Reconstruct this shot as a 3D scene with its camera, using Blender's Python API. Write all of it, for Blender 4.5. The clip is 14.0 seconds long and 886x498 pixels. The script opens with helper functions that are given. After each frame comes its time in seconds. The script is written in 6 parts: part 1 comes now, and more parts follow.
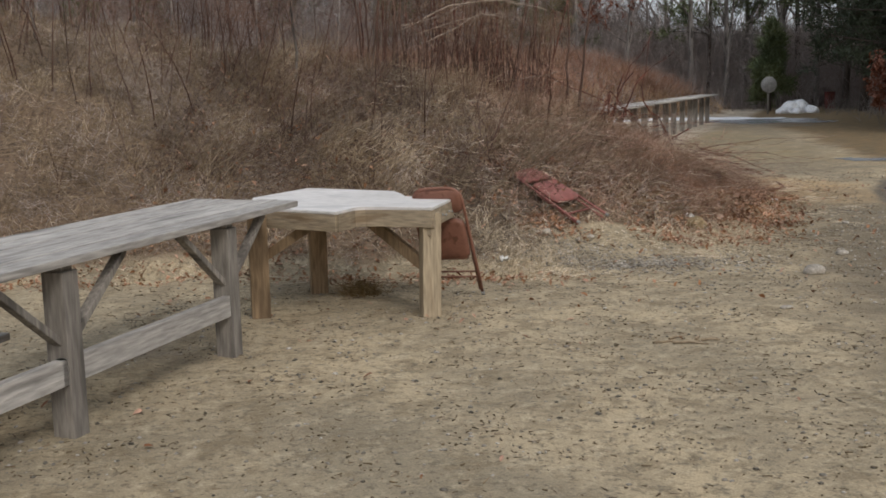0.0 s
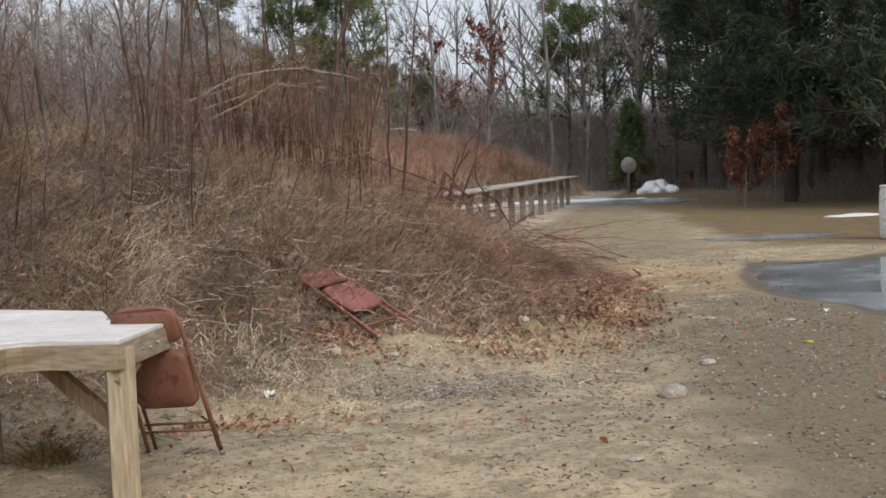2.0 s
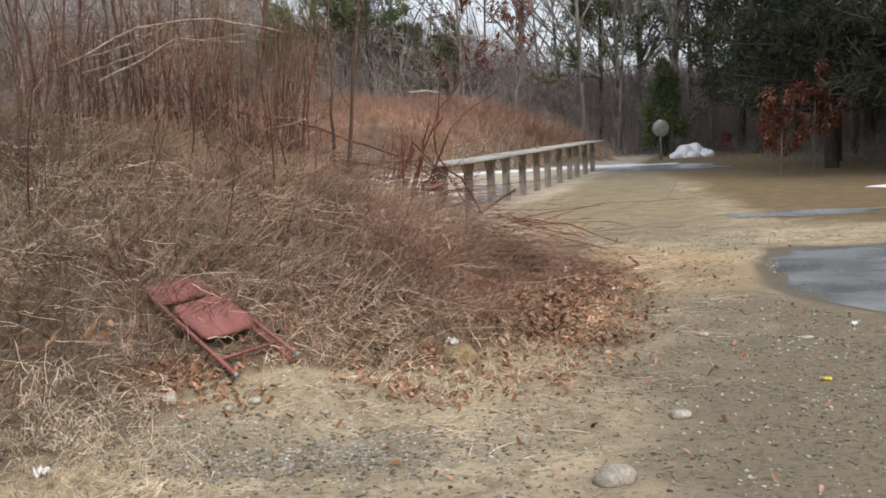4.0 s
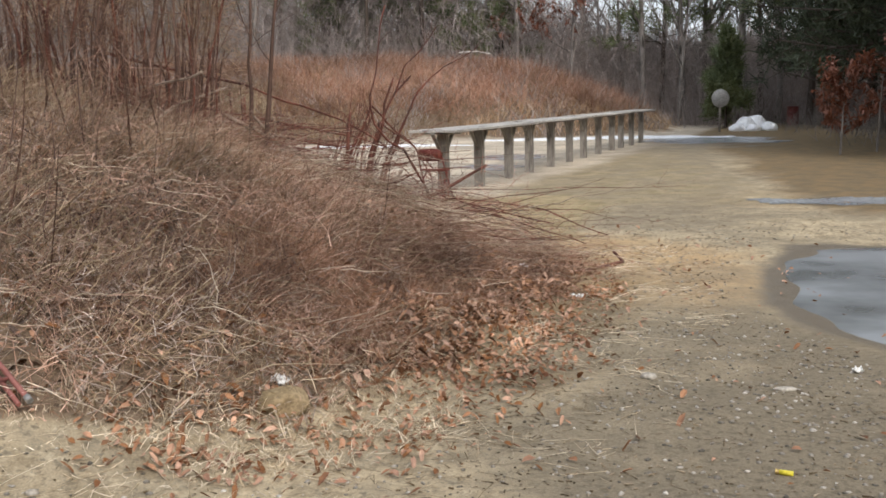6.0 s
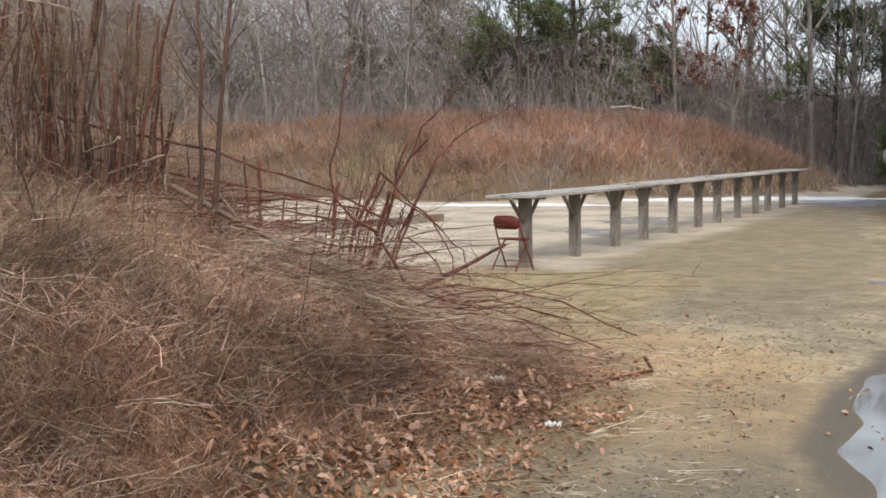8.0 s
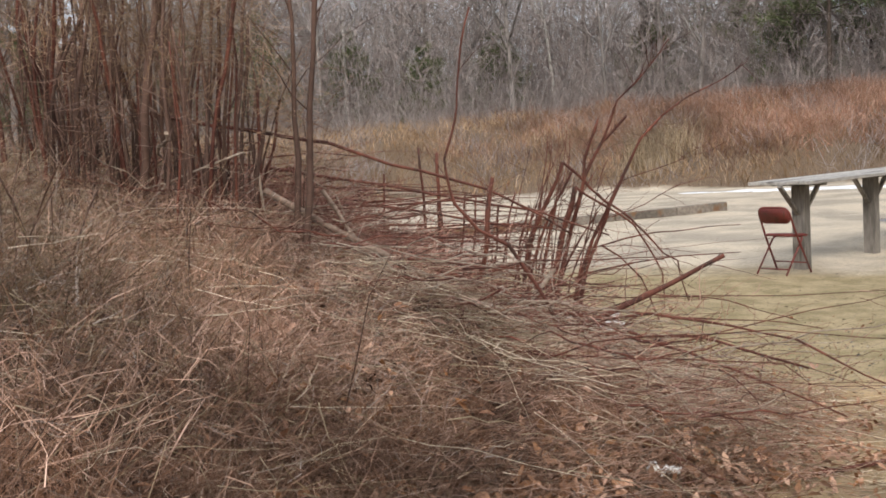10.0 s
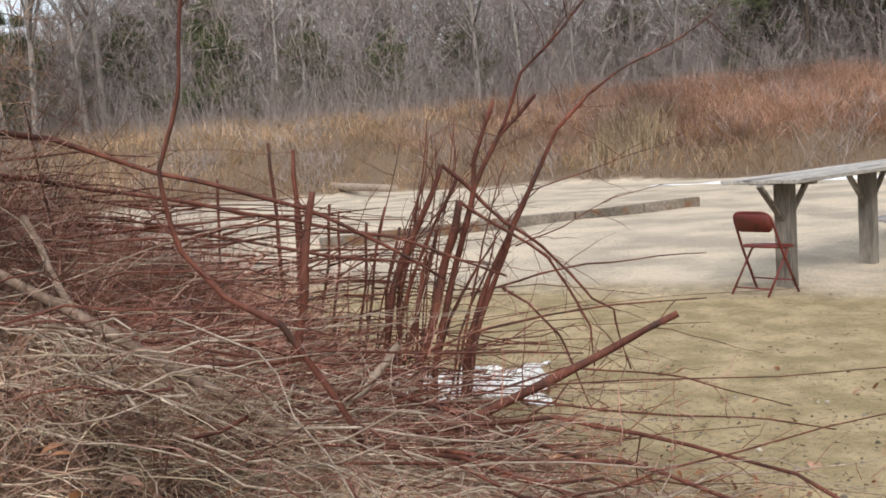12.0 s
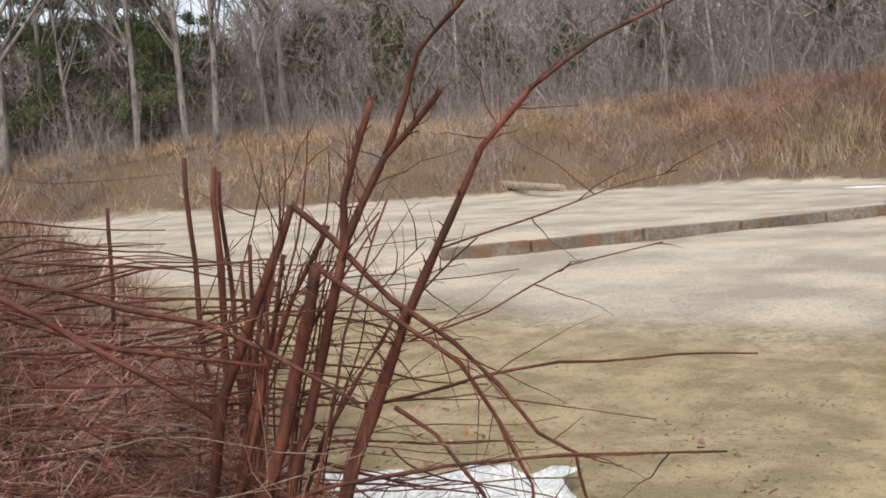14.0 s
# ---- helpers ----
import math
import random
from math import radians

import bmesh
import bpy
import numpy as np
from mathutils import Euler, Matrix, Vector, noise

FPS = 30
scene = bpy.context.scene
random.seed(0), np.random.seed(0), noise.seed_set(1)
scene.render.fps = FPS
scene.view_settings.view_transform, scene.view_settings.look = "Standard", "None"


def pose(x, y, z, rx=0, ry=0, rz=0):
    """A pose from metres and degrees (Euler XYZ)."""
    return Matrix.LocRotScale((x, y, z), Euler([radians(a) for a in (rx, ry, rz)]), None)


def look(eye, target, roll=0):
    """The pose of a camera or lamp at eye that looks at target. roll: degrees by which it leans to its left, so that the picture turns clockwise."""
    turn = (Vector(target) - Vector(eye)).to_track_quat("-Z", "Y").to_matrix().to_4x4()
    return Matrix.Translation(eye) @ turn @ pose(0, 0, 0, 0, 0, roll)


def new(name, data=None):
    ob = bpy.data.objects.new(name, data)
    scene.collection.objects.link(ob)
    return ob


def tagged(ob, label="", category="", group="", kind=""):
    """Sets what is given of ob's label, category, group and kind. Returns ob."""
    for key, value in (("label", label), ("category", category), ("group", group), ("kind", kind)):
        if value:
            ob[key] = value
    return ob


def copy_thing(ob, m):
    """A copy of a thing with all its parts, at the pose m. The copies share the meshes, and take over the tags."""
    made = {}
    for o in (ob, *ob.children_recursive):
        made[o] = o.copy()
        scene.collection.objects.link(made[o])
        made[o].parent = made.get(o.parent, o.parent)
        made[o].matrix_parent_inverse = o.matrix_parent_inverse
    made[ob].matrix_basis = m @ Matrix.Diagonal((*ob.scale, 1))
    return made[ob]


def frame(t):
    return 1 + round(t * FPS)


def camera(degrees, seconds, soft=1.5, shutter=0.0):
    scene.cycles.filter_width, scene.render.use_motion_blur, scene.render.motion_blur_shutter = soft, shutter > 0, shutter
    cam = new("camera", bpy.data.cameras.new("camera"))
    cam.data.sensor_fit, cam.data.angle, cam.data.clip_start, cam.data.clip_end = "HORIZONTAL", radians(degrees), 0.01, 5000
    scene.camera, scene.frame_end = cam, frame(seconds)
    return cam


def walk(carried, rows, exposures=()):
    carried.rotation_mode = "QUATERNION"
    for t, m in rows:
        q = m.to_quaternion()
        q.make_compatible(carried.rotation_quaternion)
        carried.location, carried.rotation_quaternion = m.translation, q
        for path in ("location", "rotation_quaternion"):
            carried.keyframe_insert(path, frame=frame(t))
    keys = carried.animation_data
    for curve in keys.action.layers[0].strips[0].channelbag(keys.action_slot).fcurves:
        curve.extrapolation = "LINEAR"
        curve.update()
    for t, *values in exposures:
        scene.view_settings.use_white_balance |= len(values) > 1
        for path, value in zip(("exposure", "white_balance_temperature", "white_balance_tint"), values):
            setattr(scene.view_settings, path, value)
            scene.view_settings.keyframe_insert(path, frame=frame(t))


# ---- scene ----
cam = camera(45.6, 14.0, soft=1.7)
PATH = [
    (0, (-0.786, -3.425, 1.616), (-1.008, -1.461, 1.315), -1.4),
    (0.5, (-0.636, -2.824, 1.58), (-0.706, -0.842, 1.324), -1.7),
    (1, (-0.488, -2.291, 1.591), (-0.671, -0.315, 1.337), -2.3),
    (1.5, (-0.37, -1.651, 1.598), (-0.391, 0.344, 1.465), -2.0),
    (2, (-0.15, -1.096, 1.513), (-0.137, 0.899, 1.368), -2.8),
    (2.5, (0.022, -0.518, 1.566), (0.029, 1.471, 1.358), -2.3),
    (2.7, (0.136, -0.306, 1.574), (0.219, 1.684, 1.392), -2.6),
    (4.8, (1.2, 1.818, 1.559), (0.986, 3.792, 1.325), -1.3),
    (5, (1.318, 2.004, 1.565), (1.093, 3.976, 1.325), -0.4),
    (5.5, (1.572, 2.566, 1.54), (1.438, 4.543, 1.271), -2.2),
    (6, (1.857, 3.052, 1.528), (1.659, 5.022, 1.252), -1.3),
    (6.5, (2.138, 3.565, 1.558), (1.894, 5.541, 1.367), -1.1),
    (7, (2.488, 4.029, 1.558), (2.188, 6.0, 1.392), -1.5),
    (7.5, (2.832, 4.508, 1.542), (2.357, 6.438, 1.319), 0.6),
    (8, (3.095, 4.943, 1.623), (2.57, 6.865, 1.453), -1.0),
    (8.5, (3.342, 5.504, 1.556), (2.611, 7.361, 1.421), 0.0),
    (8.7, (3.443, 5.704, 1.56), (2.651, 7.538, 1.457), -0.8),
    (9.2, (3.532, 6.27, 1.565), (2.619, 8.038, 1.440), -1.6),
    (9.75, (3.366, 6.96, 1.58), (2.347, 8.669, 1.425), -2.8),
    (10.3, (3.09, 7.675, 1.597), (2.000, 9.340, 1.415), -3.9),
    (10.8, (2.895, 8.306, 1.609), (1.755, 9.937, 1.407), -4.5),
    (11, (2.854, 8.549, 1.577), (1.689, 10.155, 1.323), -5.2),
    (11.5, (2.697, 9.174, 1.601), (1.605, 10.836, 1.384), -3.4),
    (12, (2.579, 9.771, 1.597), (1.554, 11.477, 1.404), -3.8),
    (12.5, (2.525, 10.387, 1.625), (1.325, 11.97, 1.395), -3.6),
    (13, (2.463, 10.935, 1.642), (1.245, 12.512, 1.463), -2.5),
    (13.5, (2.448, 11.484, 1.622), (1.181, 13.027, 1.522), -4.0),
    (14, (2.378, 12.077, 1.629), (1.047, 13.558, 1.45), -3.9),
]
walk(cam, [(t, look(eye, target, roll)) for t, eye, target, roll in PATH], [(0, -0.25), (0.5, -0.15), (1.5, 0.0), (2.7, 0.2), (5, 0.35), (8.7, 0.35), (11, 0.42), (13, 0.42), (14, 0.33)])

# ---- light ----
world = bpy.data.worlds.new("overcast_sky")
scene.world = world
world.use_nodes = True
wn, wl = world.node_tree.nodes, world.node_tree.links
sky = wn.new("ShaderNodeTexSky")
sky.sky_type, sky.sun_disc = "NISHITA", False
sky.sun_elevation, sky.sun_rotation = radians(42), radians(150)
sky.air_density, sky.dust_density, sky.ozone_density, sky.altitude = 0.7, 6.0, 0.6, 20
wl.new(sky.outputs["Color"], wn["Background"].inputs["Color"])
wn["Background"].inputs["Strength"].default_value = 0.05
# the cloud layer in front of the clear sky
cloud = wn.new("ShaderNodeBackground")
cloud.inputs["Color"].default_value, cloud.inputs["Strength"].default_value = (0.87, 0.93, 1.0, 1), 0.68
total = wn.new("ShaderNodeAddShader")
wl.new(wn["Background"].outputs["Background"], total.inputs[0])
wl.new(cloud.outputs["Background"], total.inputs[1])
wl.new(total.outputs["Shader"], wn["World Output"].inputs["Surface"])
sun = new("sun", bpy.data.lights.new("sun", "SUN"))
sun.data.energy, sun.data.angle, sun.data.color = 1.15, radians(16), (1.0, 0.96, 0.9)
sun.matrix_world = look((0, 0, 40), (0 - 40 * math.sin(radians(150)), 0 - 40 * math.cos(radians(150)), 40 - 40 * math.tan(radians(42))))

rng = np.random.default_rng(7)


# ---- materials ----
def material(name, c1, c2, scale=4.0, rough=0.9, bump=0.3, fine=60.0, island=0.0, metal=0.0, stretch=(1, 1, 1), dark=None, spec=0.3, patch=0.0, contrast=1.0):
    """Two-scale noise colour with grain, bump and, for joined pieces, a random tone per piece."""
    m = bpy.data.materials.new(name)
    m.use_nodes = True
    n, l = m.node_tree.nodes, m.node_tree.links
    b = n["Principled BSDF"]
    co = n.new("ShaderNodeTexCoord")
    mp = n.new("ShaderNodeMapping")
    mp.inputs["Scale"].default_value = stretch
    l.new(co.outputs["Object"], mp.inputs["Vector"])
    big = n.new("ShaderNodeTexNoise")
    big.inputs["Scale"].default_value, big.inputs["Detail"].default_value = scale, 6
    small = n.new("ShaderNodeTexNoise")
    small.inputs["Scale"].default_value, small.inputs["Detail"].default_value = fine, 4
    l.new(mp.outputs["Vector"], big.inputs["Vector"])
    l.new(mp.outputs["Vector"], small.inputs["Vector"])
    ramp = n.new("ShaderNodeValToRGB")
    ramp.color_ramp.elements[0].position, ramp.color_ramp.elements[1].position = 0.32, 0.68
    ramp.color_ramp.elements[0].color, ramp.color_ramp.elements[1].color = (*c1, 1), (*c2, 1)
    l.new(big.outputs["Fac"], ramp.inputs["Fac"])
    grain = n.new("ShaderNodeMapRange")
    grain.inputs["From Min"].default_value, grain.inputs["From Max"].default_value = 0.3, 0.7
    grain.inputs["To Min"].default_value, grain.inputs["To Max"].default_value = 1 - 0.32 * contrast, 1 + 0.25 * contrast
    l.new(small.outputs["Fac"], grain.inputs["Value"])
    hsv = n.new("ShaderNodeHueSaturation")
    l.new(ramp.outputs["Color"], hsv.inputs["Color"])
    value = grain.outputs["Result"]
    if patch:
        spread = n.new("ShaderNodeTexNoise")
        spread.inputs["Scale"].default_value, spread.inputs["Detail"].default_value = patch, 3
        l.new(mp.outputs["Vector"], spread.inputs["Vector"])
        pr = n.new("ShaderNodeMapRange")
        pr.inputs["From Min"].default_value, pr.inputs["From Max"].default_value = 0.36, 0.64
        pr.inputs["To Min"].default_value, pr.inputs["To Max"].default_value = 0.55, 1.3
        l.new(spread.outputs["Fac"], pr.inputs["Value"])
        pm = n.new("ShaderNodeMath")
        pm.operation = "MULTIPLY"
        l.new(value, pm.inputs[0])
        l.new(pr.outputs["Result"], pm.inputs[1])
        value = pm.outputs["Value"]
    if island:
        geo = n.new("ShaderNodeNewGeometry")
        r = n.new("ShaderNodeMapRange")
        r.inputs["To Min"].default_value, r.inputs["To Max"].default_value = 1 - island, 1 + island
        l.new(geo.outputs["Random Per Island"], r.inputs["Value"])
        mul = n.new("ShaderNodeMath")
        mul.operation = "MULTIPLY"
        l.new(value, mul.inputs[0])
        l.new(r.outputs["Result"], mul.inputs[1])
        value = mul.outputs["Value"]
        s = n.new("ShaderNodeMapRange")
        s.inputs["To Min"].default_value, s.inputs["To Max"].default_value = 1.2, 0.75
        l.new(geo.outputs["Random Per Island"], s.inputs["Value"])
        l.new(s.outputs["Result"], hsv.inputs["Saturation"])
    else:
        info = n.new("ShaderNodeObjectInfo")
        r = n.new("ShaderNodeMapRange")
        r.inputs["To Min"].default_value, r.inputs["To Max"].default_value = 0.9, 1.1
        l.new(info.outputs["Random"], r.inputs["Value"])
        mul = n.new("ShaderNodeMath")
        mul.operation = "MULTIPLY"
        l.new(value, mul.inputs[0])
        l.new(r.outputs["Result"], mul.inputs[1])
        value = mul.outputs["Value"]
    l.new(value, hsv.inputs["Value"])
    colour = hsv.outputs["Color"]
    if dark:
        spots = n.new("ShaderNodeTexNoise")
        spots.inputs["Scale"].default_value, spots.inputs["Detail"].default_value = scale * 2.3, 8
        l.new(mp.outputs["Vector"], spots.inputs["Vector"])
        cut = n.new("ShaderNodeMapRange")
        cut.inputs["From Min"].default_value, cut.inputs["From Max"].default_value = 0.54, 0.66
        l.new(spots.outputs["Fac"], cut.inputs["Value"])
        mix = n.new("ShaderNodeMix")
        mix.data_type = "RGBA"
        mix.inputs["B"].default_value = (*dark, 1)
        l.new(cut.outputs["Result"], mix.inputs["Factor"])
        l.new(colour, mix.inputs["A"])
        colour = mix.outputs["Result"]
    l.new(colour, b.inputs["Base Color"])
    b.inputs["Roughness"].default_value, b.inputs["Metallic"].default_value = rough, metal
    b.inputs["Specular IOR Level"].default_value = spec
    if bump:
        bp = n.new("ShaderNodeBump")
        bp.inputs["Strength"].default_value, bp.inputs["Distance"].default_value = bump, 0.01
        l.new(small.outputs["Fac"], bp.inputs["Height"])
        l.new(bp.outputs["Normal"], b.inputs["Normal"])
    return m


WOOD_GREY = material("weathered_grey_wood", (0.34, 0.32, 0.30), (0.52, 0.50, 0.47), 3, 0.85, 0.5, 50, stretch=(1, 0.12, 1), dark=(0.16, 0.15, 0.14))
WOOD_POST = material("weathered_post_wood", (0.165, 0.15, 0.135), (0.30, 0.275, 0.245), 4, 0.9, 0.5, 60, stretch=(1, 1, 0.12), dark=(0.11, 0.1, 0.09))
WOOD_TAN = material("treated_tan_wood", (0.19, 0.132, 0.078), (0.35, 0.25, 0.155), 4, 0.85, 0.4, 60, stretch=(1, 1, 0.12), dark=(0.13, 0.09, 0.055))
WOOD_RIM = material("treated_rim_wood", (0.24, 0.19, 0.13), (0.42, 0.35, 0.255), 4, 0.85, 0.4, 60, stretch=(0.15, 0.15, 1), dark=(0.2, 0.14, 0.085))
WOOD_TOP = material("bleached_table_top", (0.58, 0.56, 0.54), (0.76, 0.74, 0.73), 2.2, 0.7, 0.15, 25, stretch=(0.5, 1, 1), contrast=0.4, dark=(0.56, 0.55, 0.54))
WOOD_LEG = material("pale_tan_leg_wood", (0.28, 0.225, 0.155), (0.39, 0.32, 0.225), 4, 0.85, 0.4, 60, stretch=(1, 1, 0.1), dark=(0.25, 0.18, 0.11))
TIMBER = material("grey_timber", (0.15, 0.13, 0.11), (0.27, 0.235, 0.2), 1.2, 0.95, 0.5, 14, dark=(0.2, 0.12, 0.07))
STEEL_BROWN = material("brown_painted_steel", (0.17, 0.075, 0.05), (0.25, 0.115, 0.08), 6, 0.55, 0.1, 90, dark=(0.12, 0.05, 0.03), spec=0.4, contrast=0.35)
STEEL_RED = material("faded_red_painted_steel", (0.21, 0.075, 0.064), (0.33, 0.13, 0.115), 8, 0.55, 0.15, 80, dark=(0.26, 0.095, 0.08), spec=0.4, contrast=0.35)
STEEL_MAROON = material("maroon_painted_steel", (0.125, 0.024, 0.02), (0.18, 0.038, 0.032), 8, 0.5, 0.1, 80, dark=(0.1, 0.03, 0.02), spec=0.4, contrast=0.35)
GRASS = material("dry_straw_grass", (0.215, 0.155, 0.095), (0.50, 0.385, 0.25), 1.3, 0.85, 0, 9, island=0.5, patch=0.75)
STRAW = material("pale_fallen_straw", (0.48, 0.38, 0.25), (0.72, 0.61, 0.46), 0.9, 0.85, 0, 9, island=0.45, patch=0.9)
BANK_GRASS = material("bank_dead_grass", (0.28, 0.18, 0.105), (0.50, 0.345, 0.21), 0.25, 0.9, 0, 2, island=0.3, patch=0.17)
BANK_TWIG = material("bank_brush_twigs", (0.23, 0.125, 0.085), (0.43, 0.245, 0.168), 0.25, 0.9, 0, 2, island=0.35, patch=0.2)
TWIG_RED = material("red_brown_twigs", (0.25, 0.145, 0.102), (0.60, 0.375, 0.268), 1.5, 0.85, 0, 8, island=0.55, patch=0.9)
TWIG_DARK = material("dark_thicket_twigs", (0.13, 0.075, 0.054), (0.33, 0.195, 0.138), 1.5, 0.85, 0, 8, island=0.55, patch=0.9)
TWIG_FUZZ = material("brown_twig_fuzz", (0.175, 0.094, 0.06), (0.46, 0.26, 0.165), 1.5, 0.85, 0, 8, island=0.5, patch=0.9)
TWIG_TAN = material("dry_tan_twig_heads", (0.28, 0.175, 0.105), (0.56, 0.385, 0.25), 1.5, 0.85, 0, 8, island=0.4, patch=0.9)
TWIG_WINE = material("wine_red_twigs", (0.17, 0.072, 0.054), (0.46, 0.225, 0.165), 1.5, 0.8, 0, 8, island=0.5, patch=0.9)
TWIG_GREY = material("grey_brown_twigs", (0.19, 0.15, 0.13), (0.48, 0.40, 0.35), 1.5, 0.9, 0, 8, island=0.55, patch=0.8)
CANE = material("red_brown_cane_bark", (0.064, 0.023, 0.017), (0.195, 0.068, 0.044), 5, 0.7, 0.3, 50, stretch=(1, 1, 0.3), dark=(0.06, 0.03, 0.022))
CANE_PALE = material("bleached_branch_bark", (0.30, 0.235, 0.18), (0.45, 0.37, 0.30), 5, 0.8, 0.3, 40, dark=(0.16, 0.11, 0.08))
CANE_GREY = material("grey_brown_branch_bark", (0.18, 0.125, 0.095), (0.32, 0.24, 0.19), 5, 0.85, 0.3, 40, dark=(0.12, 0.08, 0.06))
STALK = material("dark_weed_stalks", (0.07, 0.04, 0.03), (0.15, 0.085, 0.062), 1, 0.85, 0, 12, island=0.4)
LEAF = material("fallen_oak_leaves", (0.18, 0.082, 0.046), (0.48, 0.255, 0.14), 1.5, 0.8, 0, 30, island=0.5)
LEAF_OLD = material("weathered_brown_leaves", (0.16, 0.08, 0.048), (0.52, 0.29, 0.17), 2.5, 0.85, 0, 30, island=0.6, patch=1.1)
# old leaves with the shade of the dense brush put into their colour
LEAF_SHADE = material("shade_darkened_leaves", (0.06, 0.035, 0.024), (0.25, 0.135, 0.085), 2.5, 0.8, 0, 30, island=0.6, patch=1.1)
LEAF_RED = material("withered_red_oak_leaves", (0.15, 0.055, 0.033), (0.29, 0.11, 0.065), 0.8, 0.8, 0, 20, island=0.5)
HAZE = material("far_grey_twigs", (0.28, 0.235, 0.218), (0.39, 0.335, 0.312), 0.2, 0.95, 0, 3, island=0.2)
BARK = material("grey_bark", (0.18, 0.16, 0.145), (0.31, 0.28, 0.262), 2, 0.95, 0.5, 14, stretch=(1, 1, 0.25), dark=(0.06, 0.052, 0.045))
BARK_DARK = material("dark_pine_bark", (0.05, 0.04, 0.033), (0.11, 0.085, 0.07), 2, 0.95, 0.5, 14, stretch=(1, 1, 0.25))
BARK_WHITE = material("pale_birch_bark", (0.42, 0.40, 0.37), (0.6, 0.57, 0.53), 2, 0.8, 0.2, 12, dark=(0.2, 0.18, 0.16))
NEEDLES = material("pine_needles", (0.085, 0.112, 0.052), (0.19, 0.215, 0.09), 0.5, 0.7, 0, 6, island=0.4)
# darker copy of the needles: the dense wood's shade is in the colour
NEEDLES_SHADED = material("shaded_pine_needles", (0.034, 0.045, 0.027), (0.066, 0.082, 0.045), 0.5, 0.75, 0, 6, island=0.4)
STONE = material("pale_grey_stone", (0.30, 0.27, 0.23), (0.46, 0.42, 0.36), 9, 0.85, 0.5, 60)
STONE_TAN = material("mossy_tan_stone", (0.21, 0.155, 0.085), (0.36, 0.275, 0.165), 9, 0.9, 0.6, 60)
PEBBLE = material("mixed_pebbles", (0.15, 0.132, 0.11), (0.41, 0.375, 0.325), 6, 0.85, 0, 40, island=0.65)
CHIP = material("dark_bark_chips", (0.10, 0.075, 0.05), (0.33, 0.25, 0.16), 2, 0.9, 0, 20, island=0.6)
PLASTIC_WHITE = material("white_plastic", (0.66, 0.67, 0.66), (0.78, 0.79, 0.78), 3, 0.4, 0.05, 30, spec=0.5)
SNOW = material("old_granular_snow", (0.72, 0.74, 0.78), (0.88, 0.89, 0.9), 3, 0.7, 0.6, 25)
ICE = material("wet_grey_ice", (0.34, 0.36, 0.38), (0.52, 0.54, 0.56), 0.9, 0.16, 0.05, 20, spec=0.5)
STEEL_GREY = material("galvanised_steel", (0.25, 0.25, 0.25), (0.36, 0.36, 0.35), 5, 0.55, 0.1, 40, metal=0.5)
SHELL_YELLOW = material("yellow_shell_plastic", (0.65, 0.55, 0.04), (0.75, 0.65, 0.08), 9, 0.4, 0, 40)
BRASS = material("brass", (0.5, 0.36, 0.12), (0.6, 0.45, 0.2), 9, 0.35, 0, 40, metal=0.9)
LITTER_WHITE = material("white_scrap", (0.72, 0.72, 0.70), (0.85, 0.85, 0.83), 9, 0.6, 0.1, 50)
LICHEN = material("dried_grass_tuft", (0.17, 0.11, 0.045), (0.27, 0.19, 0.09), 6, 0.9, 0, 30, island=0.4)


# ---- mesh helpers ----
def unit(v):
    return v / np.maximum(np.linalg.norm(v, axis=-1, keepdims=True), 1e-9)


def mesh_of(name, verts, faces, mat, smooth=True):
    """A mesh from arrays: verts (n, 3), faces (m, k) with k the same for all."""
    me = bpy.data.meshes.new(name)
    verts, faces = np.asarray(verts, np.float32), np.asarray(faces, np.int32)
    m, k = faces.shape
    me.vertices.add(len(verts))
    me.vertices.foreach_set("co", verts.ravel())
    me.loops.add(m * k)
    me.loops.foreach_set("vertex_index", faces.ravel())
    me.polygons.add(m)
    me.polygons.foreach_set("loop_start", np.arange(0, m * k, k, dtype=np.int32))
    me.polygons.foreach_set("loop_total", np.full(m, k, np.int32))
    me.polygons.foreach_set("use_smooth", np.full(m, smooth, bool))
    me.update(calc_edges=True)
    me.materials.append(mat)
    return me


def along(P, D, L, B, t):
    """The point at t (0 to 1) of bent strands."""
    t = np.asarray(t)[..., None]
    return P + D * (L[:, None] * t) + B * (L[:, None] * t * t)


